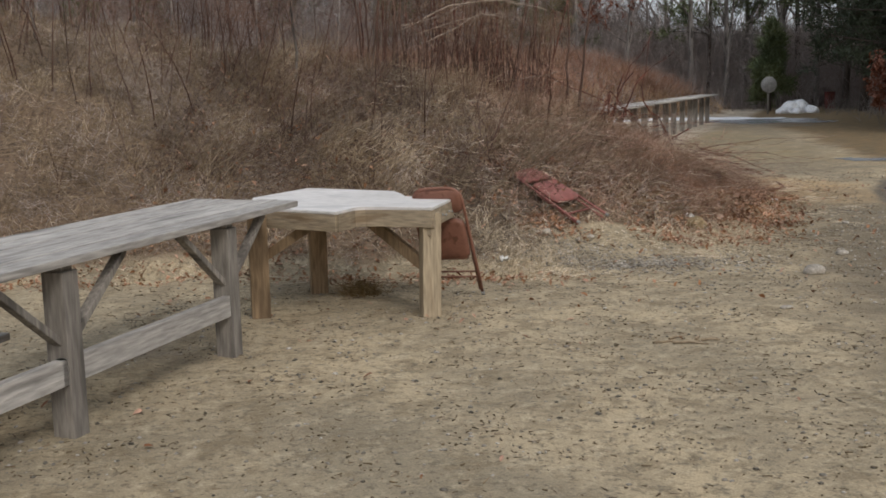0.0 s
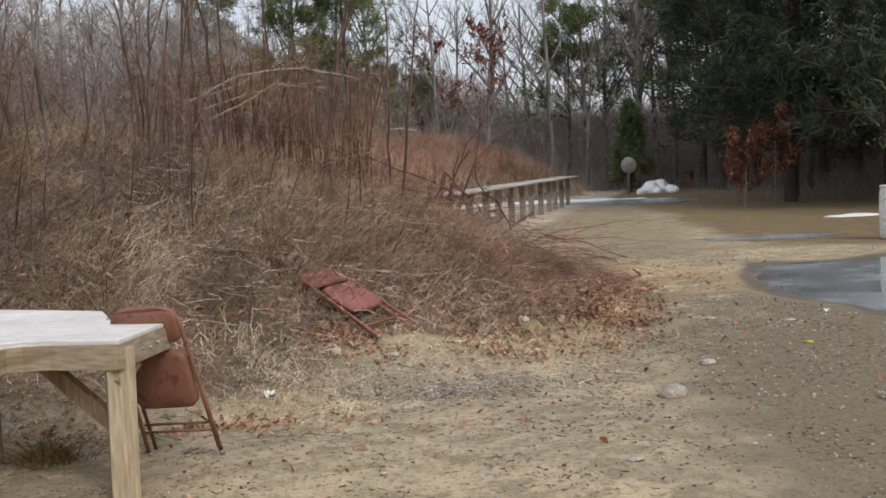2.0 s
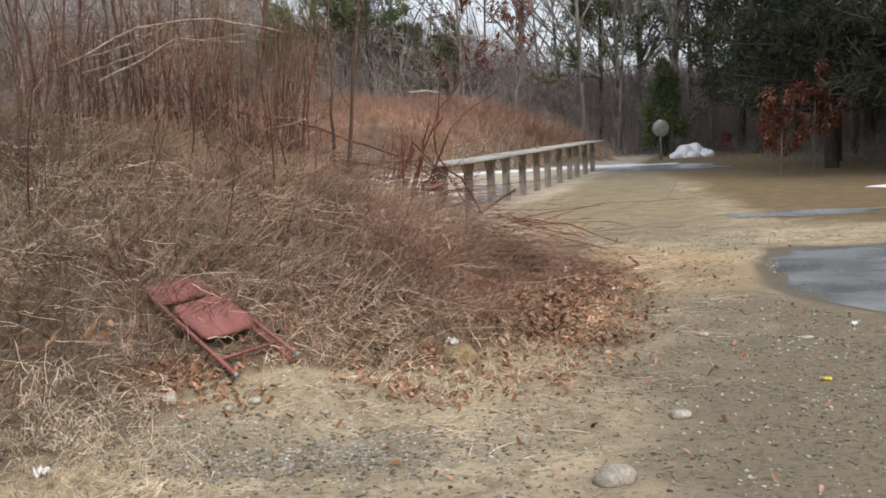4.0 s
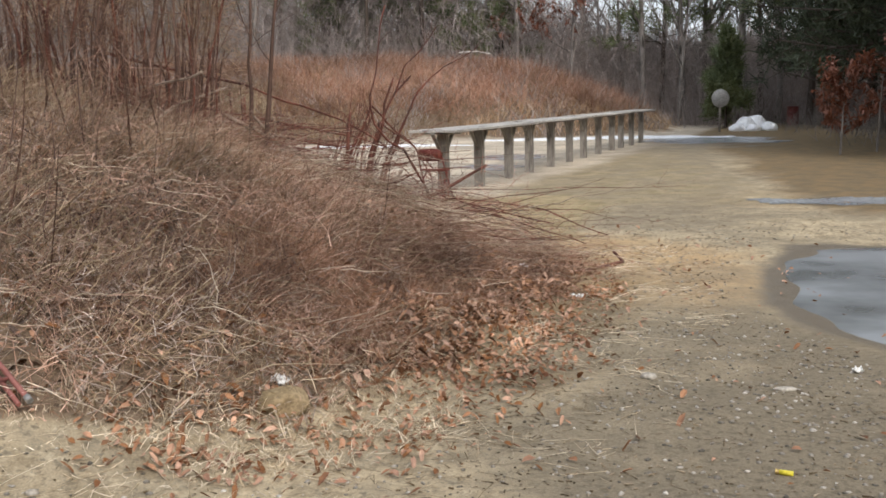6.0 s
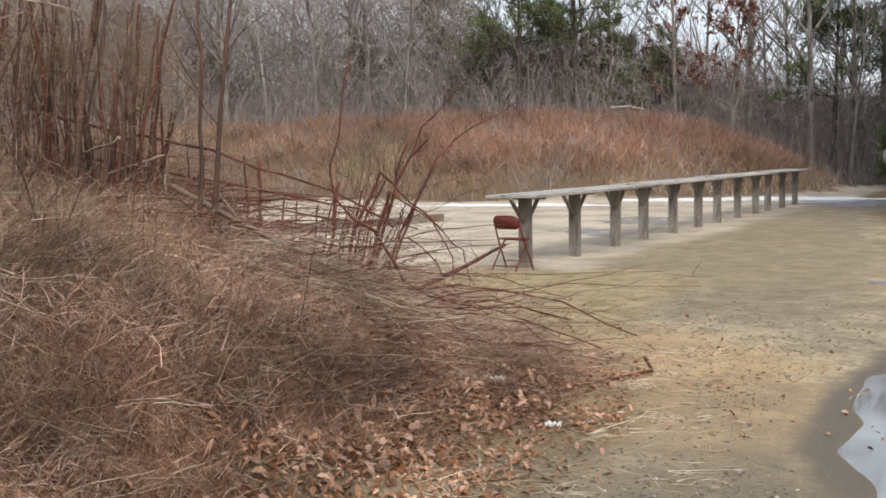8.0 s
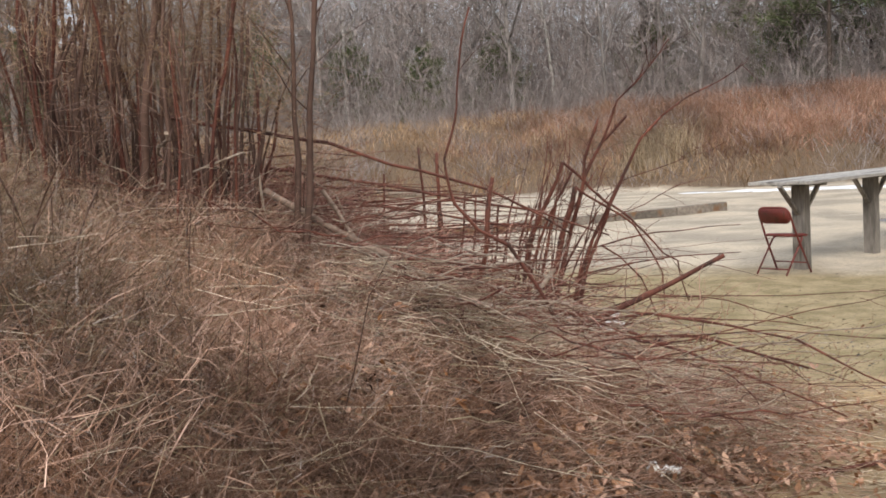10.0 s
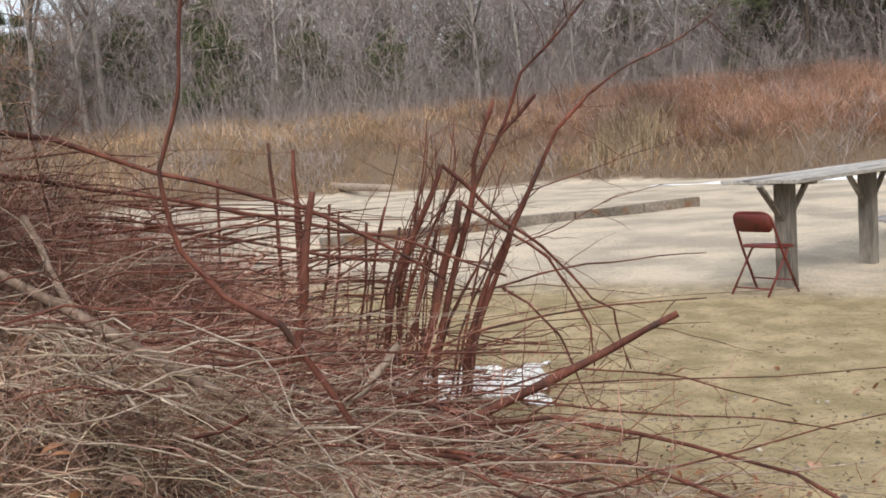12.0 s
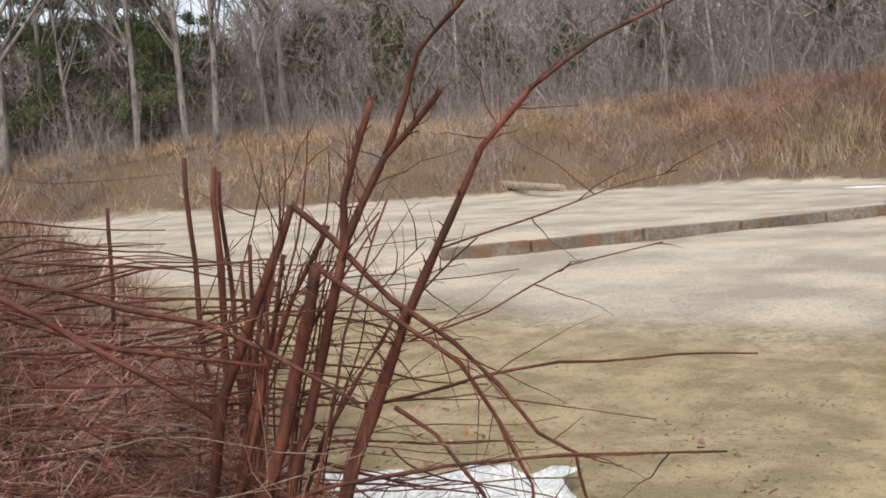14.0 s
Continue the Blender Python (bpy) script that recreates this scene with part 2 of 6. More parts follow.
def strand_mesh(name, P, D, L, R, B, mat, segs=3, sides=3, tip=0.25, kink=0.0):
    """Tapered, bent sticks (sides 3 or more) or blades (sides 2), joined into one mesh; kink: how crooked they grow."""
    n = len(P)
    ref = np.where(np.abs(D[:, 2:3]) < 0.9, np.array([[0.0, 0, 1]]), np.array([[1.0, 0, 0]]))
    U = unit(np.cross(D, ref))
    V = np.cross(D, U)
    spin = rng.uniform(0, 2 * math.pi, n)[:, None]
    U, V = U * np.cos(spin) + V * np.sin(spin), V * np.cos(spin) - U * np.sin(spin)
    rows = []
    for i in range(segs + 1):
        t = i / segs
        c = along(P, D, L, B, np.full(n, t))
        if kink and i:
            c = c + rng.normal(0, kink, (n, 3)) * L[:, None]
        r = (R * (1 - (1 - tip) * t))[:, None]
        for k in range(sides):
            a = 2 * math.pi * k / sides
            rows.append(c + (U * math.cos(a) + V * math.sin(a)) * r)
    verts = np.stack(rows, 1)
    per = (segs + 1) * sides
    quads = []
    for i in range(segs):
        for k in range(sides if sides > 2 else 1):
            a, b = i * sides + k, i * sides + (k + 1) % sides
            quads.append((a, b, b + sides, a + sides))
    faces = (np.arange(n) * per)[:, None, None] + np.array(quads)[None]
    return mesh_of(name, verts.reshape(-1, 3), faces.reshape(-1, 4), mat)


def stuff(name, me, label, category):
    return tagged(new(name, me), label, category, kind="stuff")


def thing(name, label, category, m=None, group=""):
    ob = new(name)
    ob.empty_display_size = 0.1
    if m is not None:
        ob.matrix_world = m
    return tagged(ob, label, category, group)


def part_mesh(name, me, parent, label=""):
    ob = new(name, me)
    ob.parent = parent
    return tagged(ob, label)


def part(name, bm, mat, parent, label=""):
    me = bpy.data.meshes.new(name)
    bm.to_mesh(me)
    bm.free()
    me.materials.append(mat)
    return part_mesh(name, me, parent, label)


def box(bm, size, m, bevel=0.006):
    """A bevelled, slightly uneven board of that size at the pose m."""
    made = bmesh.ops.create_cube(bm, size=1.0, matrix=m @ Matrix.Diagonal((*size, 1)))
    edges = {e for v in made["verts"] for e in v.link_edges}
    if bevel:
        bmesh.ops.bevel(bm, geom=list(edges), offset=bevel, segments=2, affect="EDGES", profile=0.6)


def board(name, size, m, mat, parent, label="", bevel=0.006):
    bm = bmesh.new()
    box(bm, size, m, bevel)
    return part(name, bm, mat, parent, label)


def beam(name, a, b, w, h, mat, parent, label="", bevel=0.005, roll=0.0):
    """A board of section w x h from a to b."""
    a, b = Vector(a), Vector(b)
    m = Matrix.Translation((a + b) / 2) @ (b - a).to_track_quat("Y", "Z").to_matrix().to_4x4() @ pose(0, 0, 0, 0, roll, 0)
    return board(name, (w, (b - a).length, h), m, mat, parent, label, bevel)


def tube_mesh(name, points, r, mat, sides=8, close=False, rad=None):
    """A round bar through the points, mitred at its corners."""
    pts = [Vector(p) for p in points]
    n = len(pts)
    verts, faces = [], []
    side = None
    for i, p in enumerate(pts):
        d = (pts[min(i + 1, n - 1)] - pts[max(i - 1, 0)]).normalized()
        if side is None:
            side = d.orthogonal().normalized()
        side = (side - d * side.dot(d)).normalized()
        up = d.cross(side)
        q = rad[i] if rad else r
        for k in range(sides):
            a = 2 * math.pi * k / sides
            verts.append(p + (side * math.cos(a) + up * math.sin(a)) * q)
    for i in range(n - 1):
        for k in range(sides):
            a, b = i * sides + k, i * sides + (k + 1) % sides
            faces.append((a, b, b + sides, a + sides))
    faces.append(tuple(range(sides))[::-1])
    faces.append(tuple((n - 1) * sides + k for k in range(sides)))
    me = bpy.data.meshes.new(name)
    me.from_pydata(verts, [], faces)
    for f in me.polygons:
        f.use_smooth = len(f.vertices) == 4
    me.materials.append(mat)
    return me


def rounded(points, r=0.06, steps=5):
    """A path with its inner corners rounded off."""
    pts = [Vector(p) for p in points]
    out = [pts[0]]
    for a, b, c in zip(pts, pts[1:], pts[2:]):
        k = min(r, (a - b).length * 0.45, (c - b).length * 0.45)
        p, q = b + (a - b).normalized() * k, b + (c - b).normalized() * k
        for i in range(steps + 1):
            t = i / steps
            out.append(p * (1 - t) ** 2 + b * 2 * t * (1 - t) + q * t * t)
    out.append(pts[-1])
    return out


# ---- the lie of the land ----
MOUND = np.array([(-30, 4.2), (-12, 5.0), (-5, 5.3), (-3.4, 5.6), (-2.1, 5.5), (-1.3, 5.4), (-0.6, 6.0), (0.15, 6.65), (1.0, 7.5),
                  (1.5, 8.8), (1.95, 10.6), (2.3, 12.1), (2.15, 13.2), (1.2, 13.95), (0, 14.6), (-1.5, 15.4), (-4, 16.9), (-10, 20), (-30, 25)], float)
BERM = np.array([(-60, 22), (-34, 33), (-24, 41), (-16, 43.5), (-7, 43), (1, 45.5), (6, 47.5), (8, 52), (8.5, 62), (6, 80), (-70, 80)], float)
PUDDLE = np.array([(4.3, 14.2), (3.75, 12.6), (3.4, 11.0), (3.55, 10.1), (3.85, 9.4), (3.85, 8.6), (4.6, 7.7), (6.5, 7.2), (9, 8.6), (10.5, 11), (9.5, 13.6), (7, 14.8), (5.6, 14.0)], float)
LEDGE = np.array([(-11.8, 21.5), (-8.8, 23.4), (-6.7, 26.7), (-4.2, 31), (-3.5, 33.5), (-9, 40), (-24, 40), (-26, 25)], float)


def inside(poly, X, Y):
    """Signed distance to a closed outline, positive inside."""
    best = np.full(X.shape, 1e9)
    odd = np.zeros(X.shape, bool)
    for (ax, ay), (bx, by) in zip(poly, np.roll(poly, -1, 0)):
        dx, dy = bx - ax, by - ay
        t = np.clip(((X - ax) * dx + (Y - ay) * dy) / (dx * dx + dy * dy), 0, 1)
        best = np.minimum(best, np.hypot(X - ax - t * dx, Y - ay - t * dy))
        if ay != by:
            odd ^= ((ay > Y) != (by > Y)) & (X < ax + (Y - ay) / (by - ay) * dx)
    return np.where(odd, best, -best)


WAVES = [(rng.uniform(0, 2 * math.pi), rng.uniform(0, 6.28)) for _ in range(40)]


def ripple(X, Y, size, seed):
    """Smooth unevenness of about that wavelength, -1 to 1."""
    out = np.zeros(np.shape(X))
    for i in range(6):
        a, ph = WAVES[(seed * 6 + i) % 40]
        k = 2 * math.pi / size * (0.7 + 0.13 * i)
        out = out + np.sin(k * (X * math.cos(a) + Y * math.sin(a)) + ph)
    return out / 4


def smooth(a, b, v):
    t = np.clip((v - a) / (b - a), 0, 1)
    return t * t * (3 - 2 * t)


def height(X, Y):
    X, Y = np.asarray(X, float), np.asarray(Y, float)
    d = np.maximum(inside(MOUND, X, Y) + 0.12 * ripple(X, Y, 1.3, 0), 0)
    top = 1.75 + 0.16 * np.clip(-X - 1.5, 0, 9)
    z = top * (1 - np.exp(-((d / 3.0) ** 1.25))) * (1 + 0.07 * ripple(X, Y, 1.9, 1))
    z = z * (1 - 0.5 * smooth(11.7, 13.2, Y + 0.25 * X) * smooth(-1.6, 0.0, X))
    e = np.maximum(inside(BERM, X, Y) + 0.5 * ripple(X, Y, 7, 2), 0)
    z = z + 3.3 * (1 - np.exp(-((e / 5.5) ** 1.4))) + 0.25 * ripple(X, Y, 6, 3) * smooth(0, 4, e)
    z = z + 0.17 * smooth(-0.1, 0.5, inside(LEDGE, X, Y)) * (1 - smooth(30, 34, Y))
    z = z - 0.05 * smooth(-0.2, 0.75, inside(PUDDLE, X, Y) + 0.12 * ripple(X, Y, 1.4, 5))
    flat = smooth(0.3, 0, d)
    z = z + flat * (0.018 * ripple(X, Y, 1.7, 1) + 0.008 * ripple(X, Y, 0.55, 3)) * smooth(60, 20, np.hypot(X, Y)) * (0.15 + 0.85 * smooth(0.2, 1.2, -inside(PUDDLE, X, Y)))
    far = np.hypot(X - 2, Y - 10)
    return z + 5.5 * smooth(62, 150, far)


def steps(*runs):
    return np.unique(np.concatenate([np.arange(a, b, s) for a, b, s in runs]).round(4))


xs = steps((-900, -80, 60), (-80, -30, 4), (-30, -8, 0.6), (-8, -4, 0.25), (-4, 5, 0.07), (5, 12, 0.3), (12, 60, 2), (60, 901, 60))
ys = steps((-900, -60, 60), (-60, -8, 6), (-8, -3, 0.5), (-3, 16, 0.08), (16, 26, 0.25), (26, 52, 0.5), (52, 90, 2), (90, 1000, 60))
GX, GY = np.meshgrid(xs, ys)
GZ = height(GX, GY)
idx = np.arange(GX.size).reshape(GX.shape)
quads = np.stack([idx[:-1, :-1], idx[:-1, 1:], idx[1:, 1:], idx[1:, :-1]], -1).reshape(-1, 4)


def ground_material():
    m = bpy.data.materials.new("sandy_ground")
    m.use_nodes = True
    n, l = m.node_tree.nodes, m.node_tree.links
    b = n["Principled BSDF"]
    geo = n.new("ShaderNodeNewGeometry")

    def noise_of(scale, detail=6, rough=0.6):
        t = n.new("ShaderNodeTexNoise")
        t.inputs["Scale"].default_value, t.inputs["Detail"].default_value, t.inputs["Roughness"].default_value = scale, detail, rough
        l.new(geo.outputs["Position"], t.inputs["Vector"])
        return t.outputs["Fac"]

    def mask(value, lo, hi):
        r = n.new("ShaderNodeMapRange")
        r.inputs["From Min"].default_value, r.inputs["From Max"].default_value = lo, hi
        l.new(value, r.inputs["Value"])
        return r.outputs["Result"]

    def math_of(op, a, c):
        q = n.new("ShaderNodeMath")
        q.operation = op
        for i, v in enumerate((a, c)):
            if isinstance(v, (int, float)):
                q.inputs[i].default_value = v
            else:
                l.new(v, q.inputs[i])
        return q.outputs["Value"]

    def mixed(fac, a, c):
        x = n.new("ShaderNodeMix")
        x.data_type = "RGBA"
        l.new(fac, x.inputs["Factor"])
        for key, v in (("A", a), ("B", c)):
            if isinstance(v, tuple):
                x.inputs[key].default_value = (*v, 1)
            else:
                l.new(v, x.inputs[key])
        return x.outputs["Result"]

    def zone(name):
        a = n.new("ShaderNodeAttribute")
        a.attribute_name = name
        return a.outputs["Fac"]

    def soft_zone(name, scale, lo=0.35, hi=0.65):
        s = math_of("ADD", zone(name), math_of("MULTIPLY", math_of("SUBTRACT", noise_of(scale), 0.5), 0.9))
        return mask(s, lo, hi)

    big, mid, fine, grit = noise_of(0.55), noise_of(2.6), noise_of(22, 8, 0.7), noise_of(90, 4, 0.7)
    colour = mixed(mask(big, 0.4, 0.6), (0.54, 0.435, 0.285), (0.33, 0.275, 0.19))
    colour = mixed(mask(noise_of(1.3, 9, 0.72), 0.47, 0.72), colour, (0.24, 0.2, 0.14))
    colour = mixed(math_of("MULTIPLY", mask(noise_of(7, 8, 0.75), 0.5, 0.64), 0.7), colour, (0.56, 0.47, 0.33))
    colour = mixed(math_of("MULTIPLY", mask(noise_of(3.6, 9, 0.78), 0.5, 0.58), 0.72), colour, (0.24, 0.19, 0.12))
    colour = mixed(math_of("MULTIPLY", mask(noise_of(11, 8, 0.75), 0.53, 0.6), 0.6), colour, (0.27, 0.235, 0.17))
    colour = mixed(soft_zone("warm", 2.0, 0.3, 0.75), colour, mixed(mask(mid, 0.4, 0.6), (0.52, 0.365, 0.2), (0.42, 0.30, 0.175)))
    colour = mixed(soft_zone("gravel", 2.2, 0.25, 0.8), colour, mixed(mask(fine, 0.4, 0.6), (0.15, 0.123, 0.085), (0.275, 0.228, 0.16)))
    colour = mixed(soft_zone("grass", 1.1), colour, mixed(mask(mid, 0.4, 0.6), (0.44, 0.345, 0.205), (0.28, 0.225, 0.12)))
    colour = mixed(soft_zone("needles", 0.5), colour, mixed(mask(mid, 0.4, 0.6), (0.24, 0.165, 0.085), (0.165, 0.125, 0.075)))
    colour = mixed(soft_zone("pit", 0.4), colour, mixed(mask(big, 0.4, 0.6), (0.63, 0.54, 0.42), (0.41, 0.355, 0.285)))
    # leaf litter, its brown deepened for the shade between the stems
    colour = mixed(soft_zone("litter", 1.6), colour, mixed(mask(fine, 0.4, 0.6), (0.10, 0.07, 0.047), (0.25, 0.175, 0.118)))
    wet_shade = soft_zone("wet_shade", 1.2)
    colour = mixed(wet_shade, colour, (0.165, 0.135, 0.098))
    specks = mask(fine, 0.53, 0.62)
    colour = mixed(math_of("MULTIPLY", specks, 0.55), colour, (0.14, 0.115, 0.08))
    v = n.new("ShaderNodeHueSaturation")
    l.new(colour, v.inputs["Color"])
    l.new(mask(grit, 0.1, 0.9), v.inputs["Value"])
    r = n.new("ShaderNodeMapRange")
    r.inputs["From Min"].default_value, r.inputs["From Max"].default_value = 0.3, 0.7
    r.inputs["To Min"].default_value, r.inputs["To Max"].default_value = 0.72, 1.22
    l.new(grit, r.inputs["Value"])
    l.new(r.outputs["Result"], v.inputs["Value"])
    l.new(v.outputs["Color"], b.inputs["Base Color"])
    rr = n.new("ShaderNodeMapRange")
    rr.inputs["To Min"].default_value, rr.inputs["To Max"].default_value = 0.95, 0.45
    l.new(wet_shade, rr.inputs["Value"])
    l.new(rr.outputs["Result"], b.inputs["Roughness"])
    b.inputs["Specular IOR Level"].default_value = 0.25
    bp = n.new("ShaderNodeBump")
    bp.inputs["Strength"].default_value, bp.inputs["Distance"].default_value = 0.55, 0.02
    l.new(math_of("ADD", math_of("ADD", fine, math_of("MULTIPLY", grit, 0.4)), math_of("MULTIPLY", noise_of(7.5, 7, 0.65), 2.2)), bp.inputs["Height"])
    l.new(bp.outputs["Normal"], b.inputs["Normal"])
    return m


ground_me = mesh_of("ground", np.stack([GX, GY, GZ], -1).reshape(-1, 3), quads, ground_material())
dm, db, dp = inside(MOUND, GX, GY), inside(BERM, GX, GY), inside(PUDDLE, GX, GY)
rad = np.hypot(GX - 2, GY - 10)
ZONES = {
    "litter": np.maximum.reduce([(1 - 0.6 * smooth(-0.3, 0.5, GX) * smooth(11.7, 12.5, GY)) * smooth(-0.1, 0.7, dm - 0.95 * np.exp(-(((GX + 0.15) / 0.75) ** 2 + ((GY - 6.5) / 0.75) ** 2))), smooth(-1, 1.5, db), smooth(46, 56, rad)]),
    "pit": smooth(-1.5, 1.5, np.minimum.reduce([GY - 20.3 + 0.06 * GX, -(GX - 0.8 - (GY - 20) * 0.26), -db + 0.5, 60 - rad])) * (1 - smooth(0, 1, dm)),
    # first term: dark soil plus shade painted under the near bench and table
    "wet_shade": 0.42 * smooth(1.6, 0.3, np.hypot((GX + 3.1) / 0.9, (GY - 3.2) / 1.4)) + 0.9 * smooth(-0.3, 0.3, dp) + 0.5 * smooth(1.6, 0.2, np.abs(GX - 6.5 - (GY - 34) * 0.1) / 3) * smooth(4, 1, np.abs(GY - 40) / 3),
    "needles": smooth(-1.5, 2.0, GX - 5.2 - 0.08 * (GY - 18)) * smooth(14.5, 18, GY) + 0.5 * smooth(1.2, 0.2, np.abs(dm)) * smooth(7, 9, GY),
    "grass": 0.9 * smooth(13.6, 14.6, GY) * smooth(20.6, 18.8, GY) * smooth(3.0, 1.2, GX) + 0.45 * smooth(2, 1, np.abs(GX - 3.5) / 1.5) * smooth(13, 20, GY) * smooth(40, 30, GY),
    "warm": 0.75 * smooth(1.9, 0.3, np.abs(dm + 0.6)) * smooth(9.5, 11.5, GY) * smooth(-0.5, 0.8, GX) + 0.62 * smooth(1.5, 0.3, np.hypot((GX + 0.4) / 2.2, (GY - 16.6) / 1.2)) + 0.4 * smooth(2.2, 0.5, np.hypot((GX - 5.5) / 2.2, (GY - 19) / 1.5)),
    # track gravel; its strength on the right also stands in for lens vignetting
    "gravel": 0.85 * smooth(3.0, 0.3, np.hypot((GX - 3.4) / 1.2, (GY - 7.0) / 3.0)) + 0.6 * smooth(2.8, 0.2, np.hypot((GX - 2.6) / 1.0, (GY - 2.0) / 2.4)) + 0.5 * smooth(1.5, 0.2, np.hypot((GX + 0.3) / 1.1, (GY - 6.25) / 0.6)) + 0.6 * smooth(14, 17, GY) * smooth(40, 35, GY) * smooth(3, 1, np.abs(GX - 3.2 - 0.12 * (GY - 20))),
}
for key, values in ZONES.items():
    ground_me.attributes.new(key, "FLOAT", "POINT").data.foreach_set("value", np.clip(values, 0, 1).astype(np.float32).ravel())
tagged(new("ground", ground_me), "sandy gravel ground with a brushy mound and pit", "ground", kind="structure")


def blob(poly, z, size, mat, name, lift=0.0, wave=0.25, step=0.12, more=0.0):
    """A flat-bottomed sheet that fills an outline and swells to its middle."""
    x0, y0 = poly.min(0) - 0.3 - more
    x1, y1 = poly.max(0) + 0.3 + more
    X, Y = np.meshgrid(np.arange(x0, x1, step), np.arange(y0, y1, step))
    d = inside(poly, X, Y) + wave * ripple(X, Y, size, 6) * 0.5 + more
    keep = d > -step
    Z = z + np.where(lift > 0, lift * (1 - np.exp(-np.maximum(d, 0) / (0.4 + 0.3 * lift))) * (1 + 0.25 * ripple(X, Y, size, 2)), 0) - 0.05 * (d < 0) * (lift > 0)
    ids = np.arange(X.size).reshape(X.shape)
    f = np.stack([ids[:-1, :-1], ids[:-1, 1:], ids[1:, 1:], ids[1:, :-1]], -1).reshape(-1, 4)
    f = f[keep.ravel()[f].all(1)]
    used, inv = np.unique(f, return_inverse=True)
    return mesh_of(name, np.stack([X, Y, Z], -1).reshape(-1, 3)[used], inv.reshape(-1, 4), mat)


def water_material():
    m = bpy.data.materials.new("icy_puddle_water")
    m.use_nodes = True
    n, l = m.node_tree.nodes, m.node_tree.links
    b = n["Principled BSDF"]
    geo = n.new("ShaderNodeNewGeometry")
    t = n.new("ShaderNodeTexNoise")
    t.inputs["Scale"].default_value, t.inputs["Detail"].default_value = 0.8, 5
    l.new(geo.outputs["Position"], t.inputs["Vector"])
    ramp = n.new("ShaderNodeValToRGB")
    ramp.color_ramp.elements[0].position, ramp.color_ramp.elements[1].position = 0.36, 0.58
    ramp.color_ramp.elements[0].color, ramp.color_ramp.elements[1].color = (0.17, 0.178, 0.18, 1), (0.36, 0.385, 0.405, 1)
    l.new(t.outputs["Fac"], ramp.inputs["Fac"])
    l.new(ramp.outputs["Color"], b.inputs["Base Color"])
    r = n.new("ShaderNodeMapRange")
    r.inputs["From Min"].default_value, r.inputs["From Max"].default_value = 0.4, 0.65
    r.inputs["To Min"].default_value, r.inputs["To Max"].default_value = 0.03, 0.2
    l.new(t.outputs["Fac"], r.inputs["Value"])
    l.new(r.outputs["Result"], b.inputs["Roughness"])
    b.inputs["Specular IOR Level"].default_value = 0.6
    return m


tagged(new("puddle", blob(PUDDLE, -0.023, 1.4, water_material(), "puddle", more=0.3)), "half-frozen grey puddle on the gravel track", "puddle", kind="structure")


# ---- benches, table, chairs ----
def ground_at(x, y):
    return float(height(np.array([x]), np.array([y]))[0])


def long_bench(name, label, posts, before, after, top_z, depth, back, mat_top, mat_post, group="", post_w=0.14, rail=False):
    """A plank-topped bench on one row of braced posts. Local y runs along it, posts at those y; back: how far the top reaches behind the posts."""
    ob = thing(name, label, "bench", group=group)
    y0, y1 = posts[0] - before, posts[-1] + after
    n = 5
    w = depth / n
    x_back = -back
    for i in range(n):
        x = x_back + w * (i + 0.5)
        dz = 0.003 * ((i * 7) % 3)
        board("plank", (w - 0.008, y1 - y0 - 0.02 * ((i * 5) % 3), 0.042), pose(x, (y0 + y1) / 2 + 0.012 * ((i * 3) % 4 - 1.5), top_z - 0.021 - dz, 0, 0.5 * ((i * 11) % 3 - 1), 0), mat_top, ob, bevel=0.007)
    for y in posts:
        board("post", (post_w, post_w, top_z - 0.078 + 0.12), pose(0, y, (top_z - 0.078 - 0.12) / 2, 0, 0, 1.5), mat_post, ob, bevel=0.008)
        board("bearer", (depth - 0.12, 0.09, 0.03), pose(x_back + depth / 2, y, top_z - 0.062), mat_post, ob, bevel=0.004)
        for s in (-1, 1):
            beam("brace", (0.0, y + s * (post_w / 2 - 0.015), top_z - 0.42), (0.0, y + s * 0.5, top_z - 0.058), 0.055, 0.036, mat_post, ob)
    if rail:
        for a, c in zip(posts, posts[1:]):
            beam("rail", (0.03, a - 0.1, 0.33), (0.03, c + 0.02, 0.33), 0.05, 0.13, mat_top, ob)
    return ob


def placed(ob, x, y, z, turn):
    ob.matrix_world = pose(x, y, z, 0, 0, turn)
    return ob


# the near bench: its row of posts runs from (-3.15, 1.24) to (-2.83, 2.75) and on behind
near_turn = -math.degrees(math.atan2(0.2, 0.98))
placed(long_bench("shooting_bench", "weathered grey plank bench on braced square posts with a low rail", [-2.95, -1.45, 0.05, 1.6], 0.55, 0.9, 0.885, 0.84, 0.74, WOOD_GREY, WOOD_POST, rail=True, post_w=0.12), -3.16, 1.22, 0, near_turn)
low = thing("low_seat", "low pale weathered plank seat on short legs beside the bench", "bench", pose(-4.05, 0.75, 0, 0, 0, near_turn + 4))
for i in (-1, 0, 1):
    board("plank", (0.14, 2.1, 0.04), pose(i * 0.145, 0, 0.37, 0, 0, 0), WOOD_GREY, low)
for y in (-0.8, 0.8):
    board("leg", (0.4, 0.09, 0.37), pose(0, y, 0.165), WOOD_POST, low)

# the far row: four benches end to end, three posts each
row_turn = -math.degrees(math.atan2(0.2443, 0.9697))
first = None
